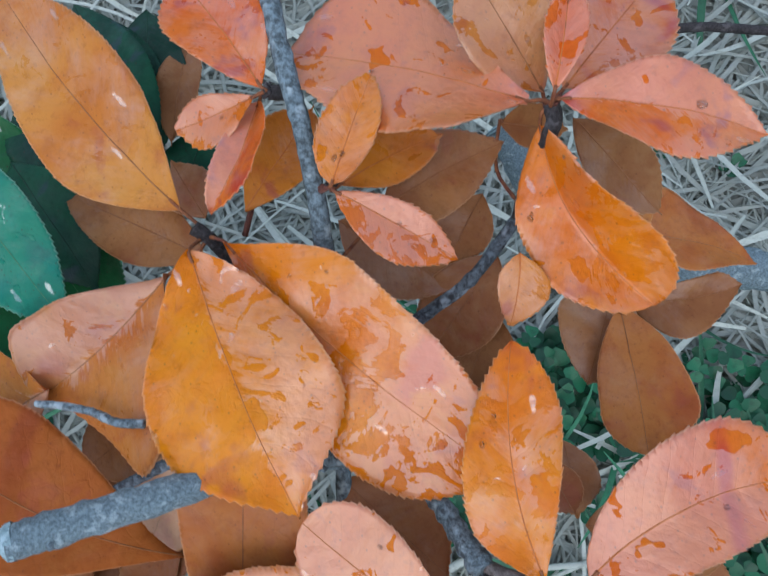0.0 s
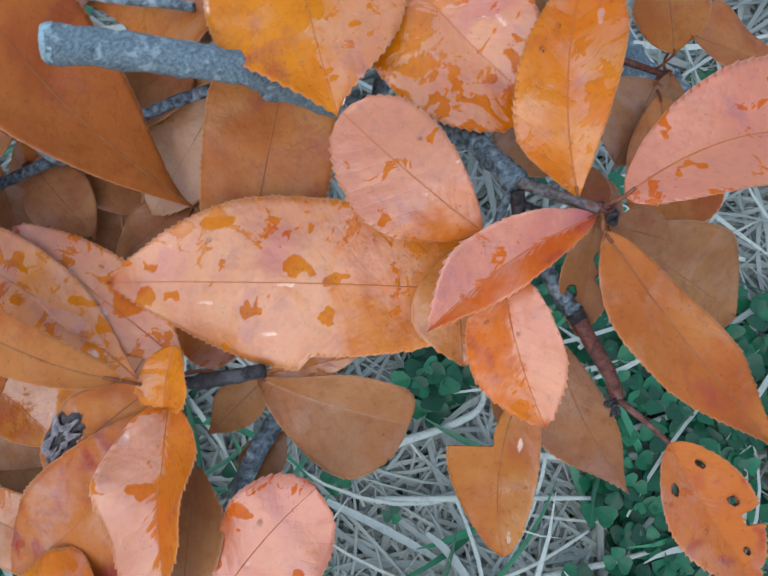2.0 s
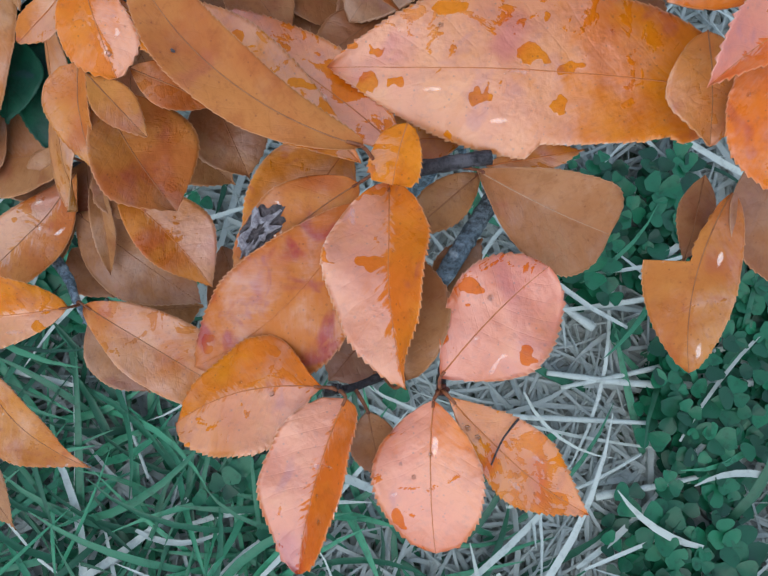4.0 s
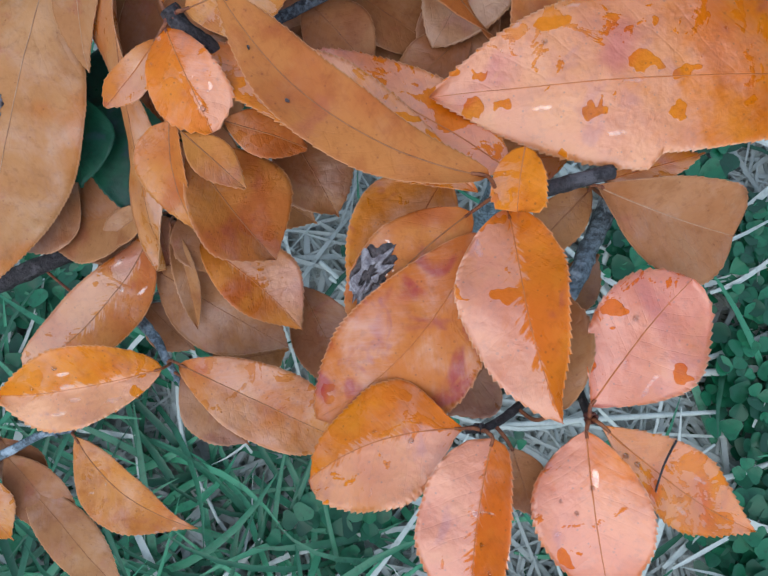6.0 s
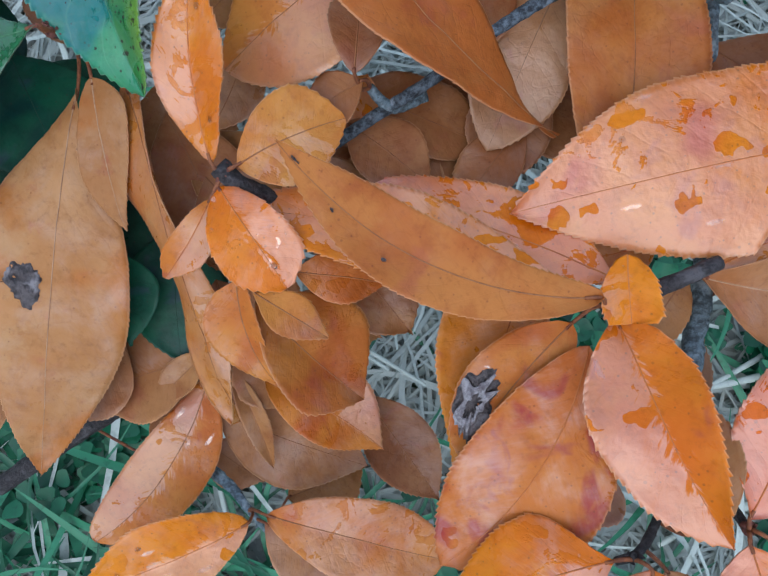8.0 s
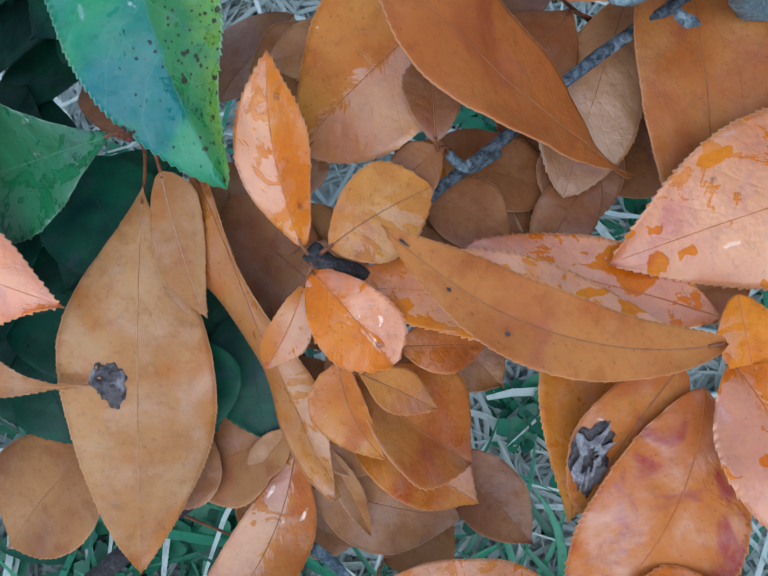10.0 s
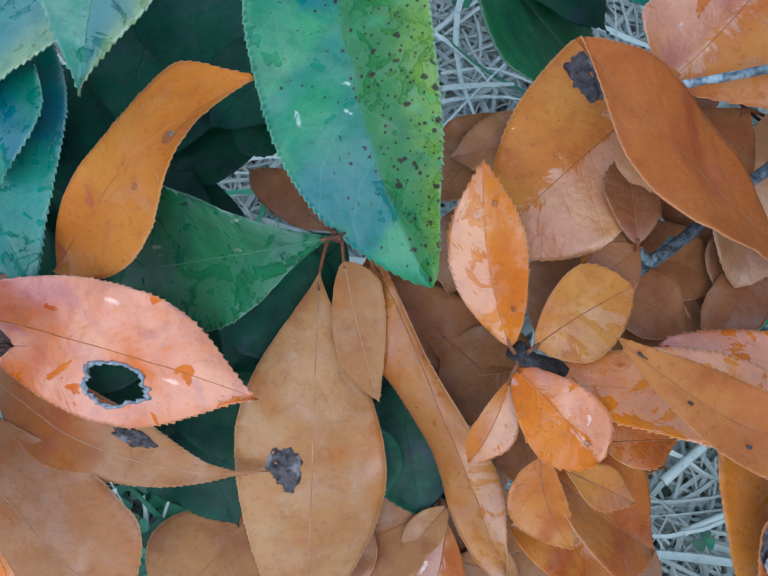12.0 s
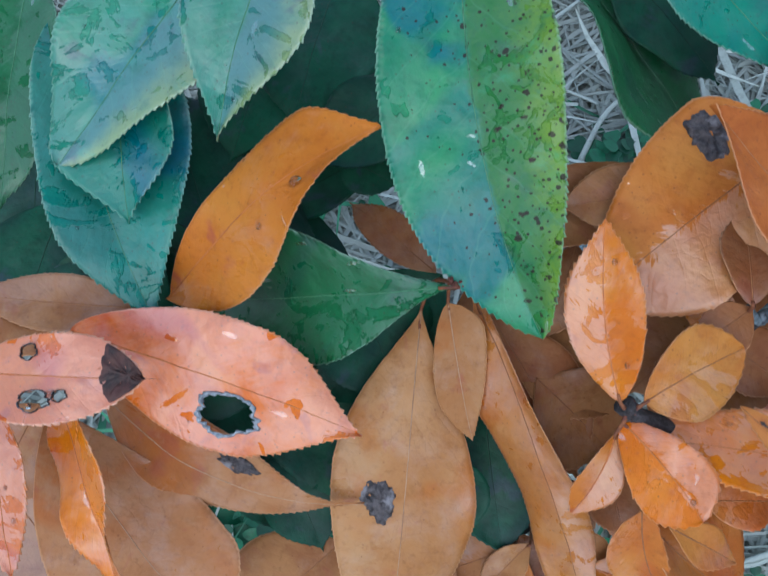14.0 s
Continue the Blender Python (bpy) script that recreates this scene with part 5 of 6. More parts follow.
leaf("dull", (-0.0403, -0.1660, 0.3214), (-0.0455, -0.1330, 0.3190), 0.0222, widest=(0.5, 0.53), ends=(0.51, 0.92), lop=0.03, fold=0.162, roll=-14.6, bow=-0.007, node=(-0.0452, -0.1653, 0.305))
leaf("dull", (-0.0369, -0.1399, 0.3000), (-0.0272, -0.1204, 0.3040), 0.0127, widest=0.5, slim=0.72, node=(-0.0336, -0.1551, 0.2919))
leaf("blotchy", (-0.0619, -0.1233, 0.3181), (-0.0983, -0.1764, 0.2944), 0.0366, widest=(0.54, 0.56), ends=(0.71, 0.77), lop=-0.03, fold=-0.052, arch=0.04, roll=3.7, bow=-0.093, sky_sheen=(0.25, 0.3, 0, -0.3))
leaf("dull", (-0.0517, -0.1527, 0.2880), (-0.0602, -0.1704, 0.2820), 0.0213, widest=0.5, slim=0.72, node=(-0.0336, -0.1551, 0.2919))
leaf("tan", (-0.1492, -0.1667, 0.2618), (-0.0928, -0.1839, 0.2494), 0.0261, widest=(0.59, 0.58), ends=(0.65, 0.5), lop=-0.04, fold=0.136, arch=0.06, roll=3.4, twist=3.7, bow=-0.004, node=(-0.1569, -0.1666, 0.25), sky_sheen=(0.45, 0.35, 0, 0))
leaf("dull", (-0.1521, -0.1708, 0.2480), (-0.1251, -0.1914, 0.2400), 0.0206, widest=0.5, slim=0.7, node=(-0.1557, -0.1694, 0.2455))
leaf("wet", (-0.0594, -0.1724, 0.3140), (-0.0964, -0.1921, 0.2999), 0.0314, widest=(0.47, 0.3), ends=(1.2, 0.53), lop=-0.06, fold=-0.06, arch=0.08, roll=17.2, twist=-14.8, bow=0.072, node=(-0.0551, -0.1723, 0.314), sky_sheen=(0.9, 0.25, 0, -0.3))
leaf("pink", (-0.0532, -0.1735, 0.3192), (-0.0532, -0.2161, 0.3207), 0.0223, widest=(0.61, 0.48), ends=(0.4, 0.69), lop=0.19, fold=0.288, arch=0.06, roll=27.4, twist=-16.6, bow=0.019, node=(-0.0551, -0.1723, 0.314), sky_sheen=(0.1, 1, 0, -0.4))
leaf("pink", (-0.0317, -0.1684, 0.3213), (-0.0220, -0.2044, 0.3171), 0.0269, widest=(0.53, 0.45), ends=(0.77, 0.5), lop=0.05, fold=0.057, arch=0.06, roll=13.3, twist=5.6, bow=0.02, node=(-0.0299, -0.1656, 0.318), sky_sheen=(0.65, 0.85, 0.5, -0.4))
leaf("wet", (-0.0285, -0.1667, 0.3224), (0.0158, -0.1868, 0.3092), 0.0187, widest=(0.51, 0.53), ends=(1.01, 1.28), lop=-0.1, fold=0.128, arch=0.04, roll=-1.4, twist=-18.2, bow=0.051, node=(-0.0299, -0.1656, 0.318), sky_sheen=(0.75, 0.8, 0, 0.15))
leaf("dull", (-0.0468, -0.1755, 0.3120), (-0.0389, -0.1915, 0.3080), 0.0126, widest=0.5, slim=0.66, node=(-0.0519, -0.1703, 0.3111))
leaf("tan", (-0.1689, -0.1216, 0.2575), (-0.2102, -0.1760, 0.2413), 0.0258, widest=(0.38, 0.58), ends=(0.82, 0.51), lop=-0.03, fold=-0.017, arch=0.06, roll=-5.6, twist=2.6, bow=-0.102, sky_sheen=(0.1, 0.8, 0, 0))
leaf("wet", (-0.1549, -0.1688, 0.2601), (-0.2040, -0.1852, 0.2666), 0.0268, widest=(0.65, 0.53), ends=(0.63, 1.09), lop=0.08, fold=0.316, arch=0.08, roll=-14.2, twist=6.2, bow=-0.029, node=(-0.1569, -0.1666, 0.25), sky_sheen=(1.0, 0.15, 0, -0.3))
leaf("tan", (-0.1827, -0.1959, 0.2520), (-0.1389, -0.2228, 0.2367), 0.0196, widest=(0.38, 0.46), ends=(0.83, 1.29), lop=0.23, fold=0.181, arch=0.05, roll=4.7, twist=-3.9, bow=0.087, node=(-0.1864, -0.195, 0.245), sky_sheen=(0.3, 0.25, 0, 0))
leaf("dull", (-0.2118, -0.2071, 0.2400), (-0.1809, -0.2338, 0.2320), 0.0191, widest=0.5, slim=0.75, fold=0.2, node=(-0.2118, -0.2071, 0.2400))
leaf("orange", (-0.2231, -0.2139, 0.2450), (-0.2012, -0.2353, 0.2400), 0.0202, widest=0.5, slim=0.7, scab=[(0, 0.4, 0.3, 0.1)])
leaf("dull", (-0.2168, -0.2022, 0.2360), (-0.1966, -0.2207, 0.2300), 0.0159, widest=0.5, slim=0.75, node=(-0.2141, -0.2084, 0.2394))
leaf("orange", (-0.0716, -0.1007, 0.3000), (-0.0931, -0.1531, 0.2870), 0.0332, widest=(0.45, 0.32), ends=(0.81, 1.22), lop=0.08, fold=0.103, roll=-0.5, bow=-0.01, sky_sheen=(0.35, 0.3, 0, 0))
leaf("tan", (-0.0645, -0.1171, 0.3150), (-0.0915, -0.1498, 0.2975), 0.0215, widest=(0.42, 0.50), ends=(0.6, 0.55), lop=0.12, fold=0.12, arch=0.03, roll=-3.0, bow=0.04, node=(-0.0595, -0.115, 0.326), sky_sheen=(0.2, 0.2, 0, -0.3), scab=[(0.5, 0.68, 0.44, 0.22)])
leaf("dull", (-0.1748, -0.1316, 0.2500), (-0.2077, -0.1165, 0.2500), 0.0229, widest=0.5, slim=0.66, node=(-0.1804, -0.1192, 0.2425))
leaf("dull", (-0.1622, -0.1191, 0.2618), (-0.1489, -0.1537, 0.2497), 0.0082, widest=(0.5, 0.55), ends=(0.84, 1.0), lop=-0.04, fold=0.499, roll=-3.3, bow=-0.027, node=(-0.1633, -0.1111, 0.245))
leaf("dull", (-0.1193, -0.1293, 0.2280), (-0.0915, -0.1692, 0.2200), 0.0260, widest=0.5, slim=0.66)
leaf("dull", (-0.1228, -0.0892, 0.2850), (-0.1023, -0.1142, 0.2800), 0.0260, widest=0.5, slim=0.66)
leaf("dull", (-0.1305, -0.0972, 0.2680), (-0.1368, -0.1223, 0.2630), 0.0208, widest=0.5, slim=0.66)
leaf("dull", (-0.1773, -0.1451, 0.2260), (-0.1574, -0.1601, 0.2200), 0.0192, widest=0.5, slim=0.66)
leaf("shadegreen", (-0.2051, 0.0106, 0.2982), (-0.2470, -0.0072, 0.2932), 0.0220, widest=0.5, slim=0.74)
leaf("shadegreen", (-0.2191, 0.0365, 0.3038), (-0.2604, 0.0048, 0.2973), 0.0407, widest=0.5, slim=0.74)
leaf("shadegreen", (-0.2599, -0.0139, 0.3000), (-0.2723, 0.0385, 0.3040), 0.0367, widest=0.5, slim=0.74)
leaf("shadegreen", (-0.2319, -0.0039, 0.2980), (-0.2635, -0.0460, 0.2900), 0.0445, widest=0.5, slim=0.74)
leaf("shadegreen", (-0.2303, -0.0437, 0.2820), (-0.2258, -0.1002, 0.2720), 0.0454, widest=0.5, slim=0.74)
leaf("shadegreen", (-0.2459, -0.0768, 0.2760), (-0.2352, -0.1130, 0.2660), 0.0260, widest=0.5, slim=0.74)
leaf("shadegreen", (-0.2744, -0.0364, 0.2940), (-0.3142, -0.0182, 0.2960), 0.0425, widest=0.5, slim=0.74)
leaf("shadegreen", (-0.3080, 0.0060, 0.2980), (-0.3247, -0.0371, 0.2920), 0.0382, widest=0.5, slim=0.74)
leaf("shadegreen", (-0.2780, -0.0685, 0.2840), (-0.2411, -0.0655, 0.2820), 0.0411, widest=0.5, slim=0.74)
leaf("shadegreen", (-0.1778, -0.0728, 0.2700), (-0.1768, -0.1202, 0.2620), 0.0343, widest=0.5, slim=0.74)
leaf("shadegreen", (-0.2749, 0.0378, 0.3100), (-0.2961, -0.0060, 0.3020), 0.0394, widest=0.5, slim=0.74)
leaf("shadegreen", (-0.1316, 0.0899, 0.3180), (-0.1030, 0.0454, 0.3100), 0.0352, widest=0.5, slim=0.74)
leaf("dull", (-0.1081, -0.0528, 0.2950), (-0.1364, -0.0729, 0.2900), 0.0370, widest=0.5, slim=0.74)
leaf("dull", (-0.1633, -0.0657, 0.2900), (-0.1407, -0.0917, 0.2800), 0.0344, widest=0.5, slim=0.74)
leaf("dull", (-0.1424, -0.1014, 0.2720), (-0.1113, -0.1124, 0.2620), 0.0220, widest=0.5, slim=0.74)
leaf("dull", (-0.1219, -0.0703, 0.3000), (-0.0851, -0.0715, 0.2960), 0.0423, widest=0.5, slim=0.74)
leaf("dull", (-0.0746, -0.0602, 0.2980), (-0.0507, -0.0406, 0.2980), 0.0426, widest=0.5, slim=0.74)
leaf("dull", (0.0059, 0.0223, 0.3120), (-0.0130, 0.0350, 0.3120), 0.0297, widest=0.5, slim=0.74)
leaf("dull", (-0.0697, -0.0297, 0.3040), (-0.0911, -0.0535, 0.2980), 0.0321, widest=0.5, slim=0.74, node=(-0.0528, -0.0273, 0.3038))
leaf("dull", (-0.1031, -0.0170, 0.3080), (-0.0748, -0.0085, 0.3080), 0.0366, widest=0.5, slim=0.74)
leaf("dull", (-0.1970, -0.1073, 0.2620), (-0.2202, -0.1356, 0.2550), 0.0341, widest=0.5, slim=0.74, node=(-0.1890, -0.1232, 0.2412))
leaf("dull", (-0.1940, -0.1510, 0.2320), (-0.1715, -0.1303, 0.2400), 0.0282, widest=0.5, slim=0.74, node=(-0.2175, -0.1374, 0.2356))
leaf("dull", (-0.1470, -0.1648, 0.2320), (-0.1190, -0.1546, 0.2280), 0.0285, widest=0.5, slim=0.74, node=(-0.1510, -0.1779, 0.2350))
leaf("orange", (-0.0396, -0.0966, 0.3120), (-0.0651, -0.1010, 0.3100), 0.0181, widest=0.5, slim=0.74)
leaf("dull", (0.0341, -0.0830, 0.3000), (0.0342, -0.1099, 0.2960), 0.0117, widest=0.5, slim=0.74)
leaf("dull", (-0.2039, -0.2152, 0.2380), (-0.1608, -0.2524, 0.2300), 0.0178, widest=0.5, slim=0.74, node=(-0.2101, -0.2059, 0.2404))
leaf("shadegreen", (-0.1138, 0.1100, 0.3260), (-0.0807, 0.0528, 0.3220), 0.0296, widest=0.5, slim=0.74)
leaf("shadegreen", (-0.0925, 0.1131, 0.3180), (-0.0839, 0.0594, 0.3140), 0.0263, widest=0.5, slim=0.74)
leaf("shadegreen", (-0.1311, 0.0563, 0.3220), (-0.1007, 0.0144, 0.3140), 0.0285, widest=0.5, slim=0.74)
leaf("shadegreen", (-0.2728, -0.0497, 0.3080), (-0.2419, -0.0639, 0.3020), 0.0286, widest=0.5, slim=0.74)
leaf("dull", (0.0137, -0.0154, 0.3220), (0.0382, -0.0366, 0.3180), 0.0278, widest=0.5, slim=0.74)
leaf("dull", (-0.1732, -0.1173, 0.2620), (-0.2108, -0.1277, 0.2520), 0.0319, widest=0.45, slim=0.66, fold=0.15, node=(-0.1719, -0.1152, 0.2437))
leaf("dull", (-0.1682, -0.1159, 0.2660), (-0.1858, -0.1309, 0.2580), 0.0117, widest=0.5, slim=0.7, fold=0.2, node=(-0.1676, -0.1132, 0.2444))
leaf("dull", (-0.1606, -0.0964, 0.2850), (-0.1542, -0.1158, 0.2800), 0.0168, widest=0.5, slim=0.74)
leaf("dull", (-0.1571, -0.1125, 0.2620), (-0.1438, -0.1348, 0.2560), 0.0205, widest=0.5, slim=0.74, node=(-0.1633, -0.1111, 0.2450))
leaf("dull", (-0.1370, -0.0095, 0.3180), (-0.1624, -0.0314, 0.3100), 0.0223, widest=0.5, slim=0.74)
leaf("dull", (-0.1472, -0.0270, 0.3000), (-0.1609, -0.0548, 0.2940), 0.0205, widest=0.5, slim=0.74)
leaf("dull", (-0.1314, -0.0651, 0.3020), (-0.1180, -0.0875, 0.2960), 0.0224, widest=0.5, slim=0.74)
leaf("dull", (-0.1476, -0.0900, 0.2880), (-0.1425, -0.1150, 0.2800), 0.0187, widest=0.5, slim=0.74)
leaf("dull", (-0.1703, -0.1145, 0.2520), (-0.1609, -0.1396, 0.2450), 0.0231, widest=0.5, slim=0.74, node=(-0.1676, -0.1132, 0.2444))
leaf("shadegreen", (-0.2289, -0.0052, 0.2960), (-0.2426, -0.0466, 0.2860), 0.0403, widest=0.5, slim=0.74)
leaf("shadegreen", (-0.2208, -0.0283, 0.2980), (-0.2036, -0.0699, 0.2880), 0.0379, widest=0.5, slim=0.74)
leaf("shadegreen", (-0.1955, -0.0838, 0.2780), (-0.1908, -0.1138, 0.2700), 0.0247, widest=0.5, slim=0.74)
leaf("shadegreen", (-0.2479, -0.0282, 0.2880), (-0.2577, -0.0704, 0.2800), 0.0353, widest=0.5, slim=0.74)
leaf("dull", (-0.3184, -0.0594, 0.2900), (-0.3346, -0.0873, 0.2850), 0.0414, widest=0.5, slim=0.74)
leaf("shadegreen", (-0.2826, 0.0050, 0.2950), (-0.2725, -0.0337, 0.2850), 0.0300, widest=0.5, slim=0.72)

# ---- buds at the leaf whorls ----
bud((0.0489, -0.0982, 0.3450))
bud((-0.0538, 0.0244, 0.3470))
bud((0.0336, 0.0511, 0.3680))
bud((-0.0185, 0.0334, 0.3620))
bud((0.0369, -0.0578, 0.3570))
bud((0.0387, -0.0599, 0.3590))
bud((-0.0350, 0.0571, 0.3640))
bud((-0.1487, -0.0788, 0.3240))
bud((-0.1887, -0.0445, 0.3320))
bud((-0.0551, -0.1723, 0.3140))
bud((-0.0299, -0.1656, 0.3180))

# ---- ground: one sheet, thatch of dead grass, green blades and small weeds ----
def ground_material():
    g = Nodes("soil_and_thatch")
    tc = g.add("TexCoord")
    p = tc.outputs["Object"]
    a, b_, broad, fine = g.noise(p, 60, 4, 0.7), g.noise(p, 9, 4, 0.65), g.noise(p, 1.3, 3, 0.6), g.noise(p, 320, 3, 0.7)
    colour = g.mix(g.ramp(a, 0.35, 0.65), (0.20, 0.205, 0.175), (0.35, 0.365, 0.31))
    colour = g.mix(g.math("MULTIPLY", g.ramp(fine, 0.5, 0.7), 0.5), colour, (0.10, 0.09, 0.065))
    colour = g.mix(g.math("MULTIPLY", g.ramp(b_, 0.42, 0.6), 0.6), colour, (0.035, 0.12, 0.05))
    colour = g.mix(g.math("MULTIPLY", g.ramp(broad, 0.42, 0.62), 0.45), colour, (0.05, 0.13, 0.05))
    b = g.add("BsdfPrincipled", Roughness=0.9)
    g.link(colour, b.inputs["Base Color"])
    g.link(g.bump(a, 1.0, 0.01), b.inputs["Normal"])
    return g.finish(b.outputs[0])


def blade_material(name, one, two, rough=0.55, glow=0.15, worn=0.5):
    g = Nodes(name)
    tc, geo = g.add("TexCoord"), g.add("NewGeometry")
    rnd = geo.outputs["Random Per Island"]
    n = g.noise(tc.outputs["Object"], 180, 3, 0.6)
    colour = g.mix(rnd, one, two)
    colour = g.mix(g.math("MULTIPLY", g.ramp(n, 0.5, 0.75), worn), colour, (one[0] * 0.5, one[1] * 0.5, one[2] * 0.5))
    b = g.add("BsdfPrincipled", Roughness=rough)
    g.link(colour, b.inputs["Base Color"])
    tr, ms = g.add("BsdfTranslucent"), g.add("MixShader", Fac=glow)
    g.link(colour, tr.inputs["Color"])
    g.link(b.outputs[0], ms.inputs[1])
    g.link(tr.outputs[0], ms.inputs[2])
    return g.finish(ms.outputs[0])


STRAW = blade_material("dead_grass", (0.38, 0.42, 0.385), (0.50, 0.54, 0.495), 0.6, 0.40, 0.25)
THATCH = blade_material("old_thatch", (0.27, 0.29, 0.265), (0.36, 0.38, 0.35), 0.7, 0.3, 0.25)
STALK = blade_material("bleached_stalk", (0.42, 0.47, 0.42), (0.55, 0.60, 0.54))
BLADE = blade_material("green_grass", (0.008, 0.065, 0.03), (0.05, 0.27, 0.135), 0.42)
WEED = blade_material("weed_leaf", (0.003, 0.050, 0.023), (0.014, 0.175, 0.075), 0.45)

gv, gf, size = [], [], 81
for j in range(size):
    for i in range(size):
        u, v = (i / (size - 1) * 2 - 1), (j / (size - 1) * 2 - 1)
        x, y = math.copysign(abs(u) ** 5, u) * 400 + u * 0.9, math.copysign(abs(v) ** 5, v) * 400 + v * 0.9
        near = max(0.0, 1 - math.hypot(x, y) / 6)
        gv.append((x, y, 0.008 * near * noise.noise(Vector((x * 9, y * 9, 0))) - 0.004))
for j in range(size - 1):
    for i in range(size - 1):
        a = j * size + i
        gf.append((a, a + 1, a + 1 + size, a + size))
tagged(mesh_object("ground", gv, gf, ground_material()), "bare soil and flattened thatch under rough grass", "ground", kind="structure")

CLOVER = ((0.214, -0.080, 0.045), (0.205, -0.145, 0.038), (0.165, -0.108, 0.025), (0.112, 0.014, 0.05), (0.080, -0.030, 0.03), (0.034, -0.085, 0.028), (0.227, -0.035, 0.06), (-0.10, -0.25, 0.03), (-0.045, -0.125, 0.026), (0.20, -0.235, 0.045), (-0.27, -0.155, 0.03), (-0.33, -0.13, 0.05), (-0.02, 0.11, 0.03))
GRASS = ((-0.20, -0.30, 0.07), (-0.32, -0.24, 0.08), (-0.10, -0.30, 0.08), (0.26, -0.12, 0.05), (-0.34, -0.13, 0.06), (0.02, -0.29, 0.05), (-0.30, -0.36, 0.08))


def patch(x, y, spots, wild=0.25):
    """How far a place belongs to a set of round patches, 0 to 1."""
    g = sum(math.exp(-((x - a) ** 2 + (y - b) ** 2) / (r * r)) for a, b, r in spots)
    return max(0.0, min(1.0, g - 0.08 + wild * noise.noise(Vector((x * 22, y * 22, 2.0)))))


def green(x, y):
    return max(patch(x, y, CLOVER), patch(x, y, GRASS))


def strips(n, seed, length, width, height, lean, wanted, flat):
    """Many bent blades: points and faces."""
    rng = random.Random(seed)
    verts, faces = [], []
    made = 0
    while made < n:
        x, y = rng.uniform(-0.62, 0.55), rng.uniform(-0.62, 0.62)
        if rng.random() > wanted(x, y):
            continue
        made += 1
        a, l, w = rng.uniform(0, 6.283), rng.uniform(*length), rng.uniform(*width)
        bend, z0, rise = rng.uniform(-1.2, 1.2), rng.uniform(*height), rng.uniform(*lean)
        k0, steps = len(verts), 6
        px, py = x, y
        roll = rng.uniform(-0.7, 0.7)
        for i in range(steps + 1):
            s = i / steps
            ang = a + bend * s
            px += math.cos(ang) * l / steps
            py += math.sin(ang) * l / steps
            z = z0 + rise * l * (s - (0.55 if not flat else 1.0) * s * s)
            ww = w * (1 - s ** 3 * 0.9) * (0.55 + 0.45 * min(1, s * 4)) / 2
            nx, ny = -math.sin(ang), math.cos(ang)
            verts += [(px + nx * ww, py + ny * ww, z + ww * roll), (px, py, z - ww * 0.35), (px - nx * ww, py - ny * ww, z - ww * roll)]
            if i:
                b = k0 + (i - 1) * 3
                faces += [(b, b + 1, b + 4, b + 3), (b + 1, b + 2, b + 5, b + 4)]
    return verts, faces


v, f = strips(5000, 11, (0.05, 0.14), (0.006, 0.012), (0.001, 0.006), (-0.02, 0.05), lambda x, y: 1.0 - 0.6 * green(x, y), True)
tagged(mesh_object("thatch", v, f, THATCH), "flat soft mat of old grey-brown grass", "thatch", kind="stuff")
v, f = strips(13000, 3, (0.05, 0.18), (0.0016, 0.0048), (0.0, 0.014), (-0.05, 0.14), lambda x, y: 1.0 - 0.36 * green(x, y), True)
tagged(mesh_object("dead_grass", v, f, STRAW), "matted pale dead grass lying on the ground", "dead grass", kind="stuff")
v, f = strips(480, 8, (0.06, 0.20), (0.0022, 0.0062), (0.016, 0.036), (-0.05, 0.10), lambda x, y: 0.7, True)
tagged(mesh_object("bleached_grass", v, f, STALK), "bleached loose grass stems on the sward", "dead grass", kind="stuff")
v, f = strips(700, 5, (0.05, 0.14), (0.0030, 0.0065), (0.0, 0.012), (0.25, 0.75), lambda x, y: 0.012 + 0.9 * patch(x, y, GRASS, 0.14) + 0.12 * patch(x, y, CLOVER), False)
tagged(mesh_object("green_grass", v, f, BLADE), "short green grass blades among the thatch", "grass", kind="stuff")


def stalk(points, w):
    """One broad bleached stalk that lies along a line of points on the sward."""
    verts, faces = tube(points, w, w * 0.55, 7, 6, 0.18)
    verts = [Vector((v.x, v.y, points[0][2] + (v.z - points[0][2]) * 0.6)) for v in verts]
    return tagged(mesh_object("grass_stalk", verts, faces, STALK), "broad bleached dead grass stalk lying on the sward", "grass stalk", group="dead stalks in the grass")


# low weeds with round three-part leaves
wv, wf = [], []
rng = random.Random(17)
made = 0
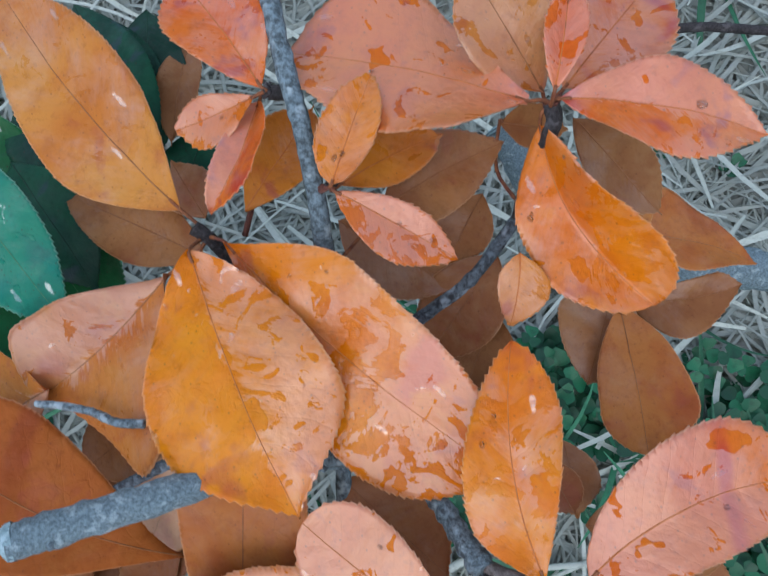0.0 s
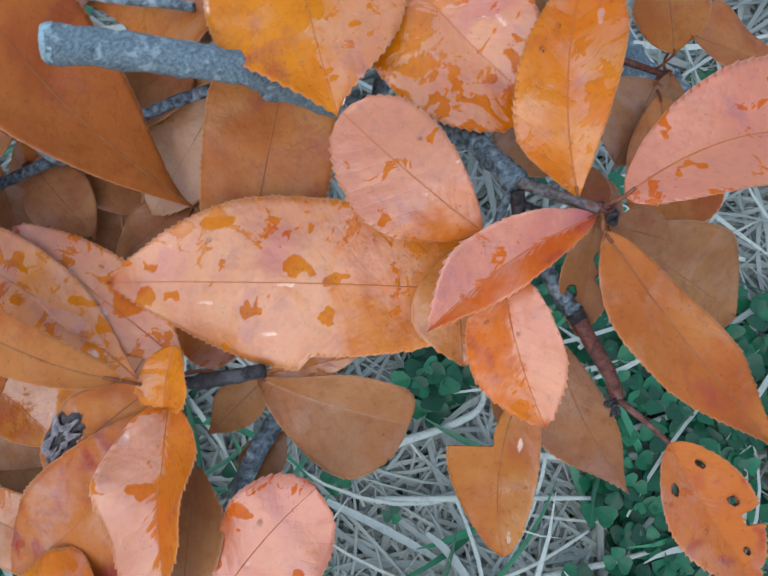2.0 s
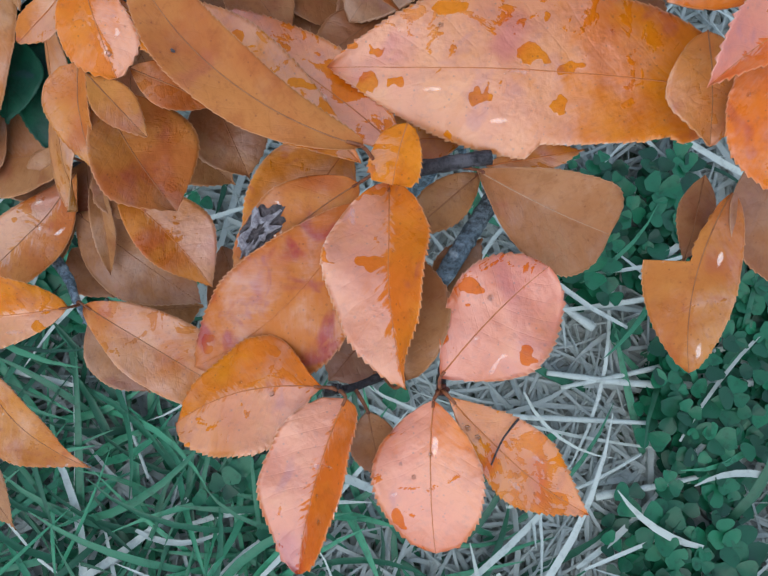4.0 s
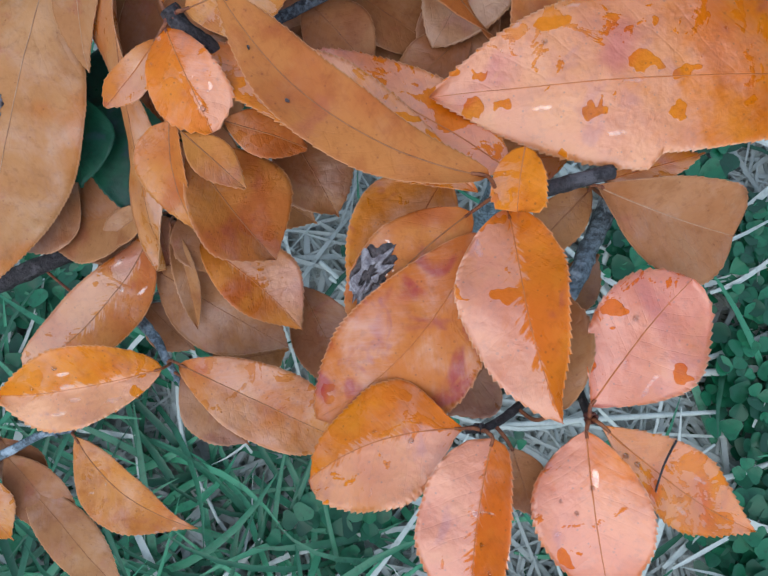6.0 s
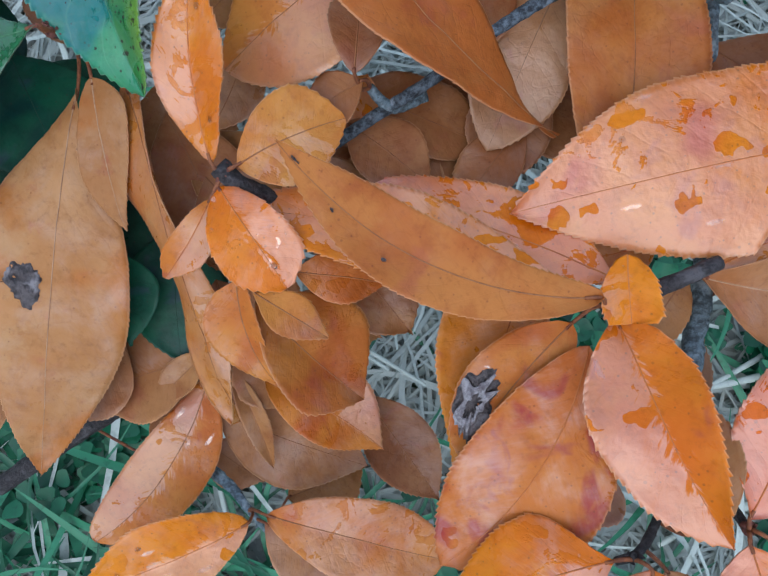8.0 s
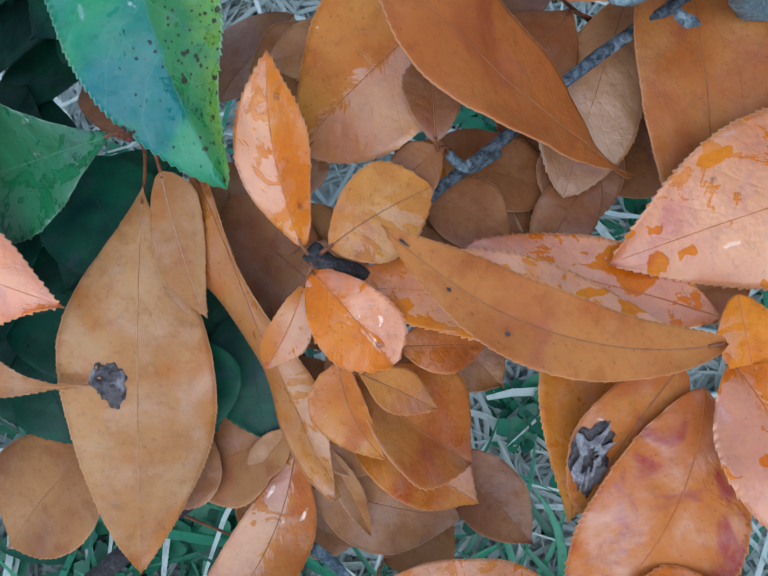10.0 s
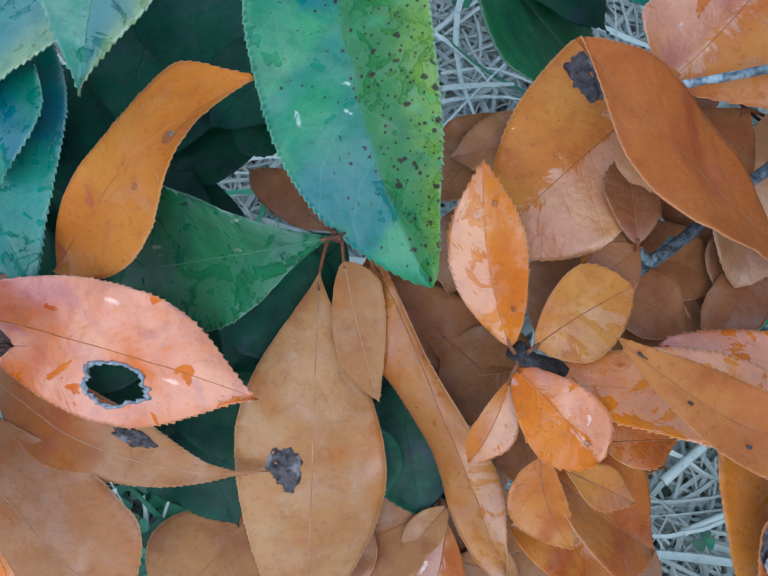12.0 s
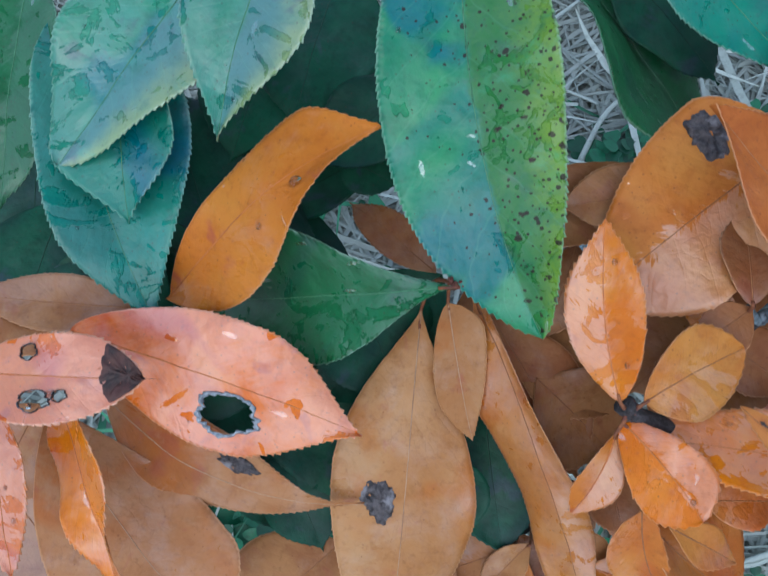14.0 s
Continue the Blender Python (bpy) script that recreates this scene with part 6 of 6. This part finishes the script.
while made < 820:
    x, y = rng.uniform(-0.55, 0.48), rng.uniform(-0.55, 0.5)
    if rng.random() > 0.004 + patch(x, y, CLOVER) ** 1.3:
        continue
    made += 1
    z, a0, r = rng.uniform(0.006, 0.034), rng.uniform(0, 6.283), rng.uniform(0.0040, 0.0072)
    for q in range(3):
        a = a0 + q * 2.094 + rng.uniform(-0.2, 0.2)
        size_q = r * rng.uniform(0.8, 1.25)
        k0 = len(wv)
        tilt, cup = rng.uniform(-0.5, 0.5), rng.uniform(0.1, 0.5)
        ax, ay = math.cos(a), math.sin(a)
        ring = [(0.0, 0.0)] + [(size_q * (1.05 - 0.95 * math.cos(b)) * (1 - 0.16 * math.exp(-((b - math.pi) / 0.3) ** 2)), size_q * 0.98 * math.sin(b) * (1.1 - 0.25 * math.cos(b))) for b in [2 * math.pi * (i + 1) / 13 for i in range(12)]]
        wv.append((x + ax * size_q, y + ay * size_q, z + tilt * size_q))
        for along, side in ring:
            wob = 1 + 0.12 * rng.uniform(-1, 1)
            wv.append((x + ax * along - ay * side * wob, y + ay * along + ax * side * wob, z + tilt * along + cup * abs(side)))
        wf += [(k0, k0 + 1 + i, k0 + 1 + (i + 1) % 13) for i in range(13)]
tagged(mesh_object("weed_leaves", wv, wf, WEED), "low patch of small round green weed leaves", "weeds", kind="stuff")

stalk([(-0.2238, -0.1762, 0.0240), (-0.2103, -0.2177, 0.0240), (-0.1770, -0.2653, 0.0240)], 0.0019)
stalk([(0.2163, -0.0639, 0.0240), (0.1562, -0.0999, 0.0240), (0.0866, -0.1341, 0.0240)], 0.0027)
stalk([(0.2204, -0.0955, 0.0240), (0.1513, -0.1153, 0.0240), (0.0745, -0.1264, 0.0240)], 0.0035)
stalk([(0.0663, -0.2235, 0.0240), (0.1129, -0.1985, 0.0240), (0.1516, -0.1652, 0.0240)], 0.0019)
stalk([(0.2579, 0.0223, 0.0240), (0.2283, -0.0065, 0.0240), (0.2025, -0.0347, 0.0240)], 0.0027)
stalk([(0.0479, -0.0553, 0.0240), (0.0594, -0.0090, 0.0240)], 0.0035)
stalk([(0.0127, -0.0071, 0.0240), (0.0387, -0.0282, 0.0240), (0.0855, -0.0451, 0.0240)], 0.0019)
stalk([(-0.0510, 0.1210, 0.0240), (-0.0248, 0.1610, 0.0240), (0.0031, 0.1845, 0.0240)], 0.0027)
stalk([(-0.0201, 0.1219, 0.0240), (0.0148, 0.1437, 0.0240), (0.0282, 0.1337, 0.0240)], 0.0035)
stalk([(-0.1391, -0.0778, 0.0240), (-0.1105, -0.0963, 0.0240), (-0.0824, -0.1144, 0.0240)], 0.0019)
stalk([(0.0025, -0.1750, 0.0240), (0.0699, -0.1599, 0.0240), (0.1509, -0.1431, 0.0240)], 0.0027)
stalk([(0.1010, -0.0864, 0.0240), (0.0643, -0.0663, 0.0240), (0.0708, -0.0272, 0.0240)], 0.0035)
stalk([(0.1684, -0.2040, 0.0240), (0.1813, -0.2208, 0.0240), (0.1874, -0.2389, 0.0240)], 0.0019)
stalk([(0.1863, -0.1594, 0.0240), (0.2096, -0.1228, 0.0240)], 0.0027)
stalk([(-0.0021, -0.1410, 0.0240), (0.0579, -0.1045, 0.0240), (0.0638, -0.0812, 0.0240)], 0.0035)
stalk([(-0.1300, -0.0878, 0.0240), (-0.1073, -0.1034, 0.0240)], 0.0019)
stalk([(0.1258, -0.2017, 0.0240), (0.1669, -0.1835, 0.0240), (0.2017, -0.1666, 0.0240)], 0.0027)
stalk([(-0.3176, -0.0890, 0.0240), (-0.2951, -0.1112, 0.0240)], 0.0035)
stalk([(-0.0994, 0.1937, 0.0240), (-0.0593, 0.1922, 0.0240), (-0.0266, 0.1736, 0.0240)], 0.0019)
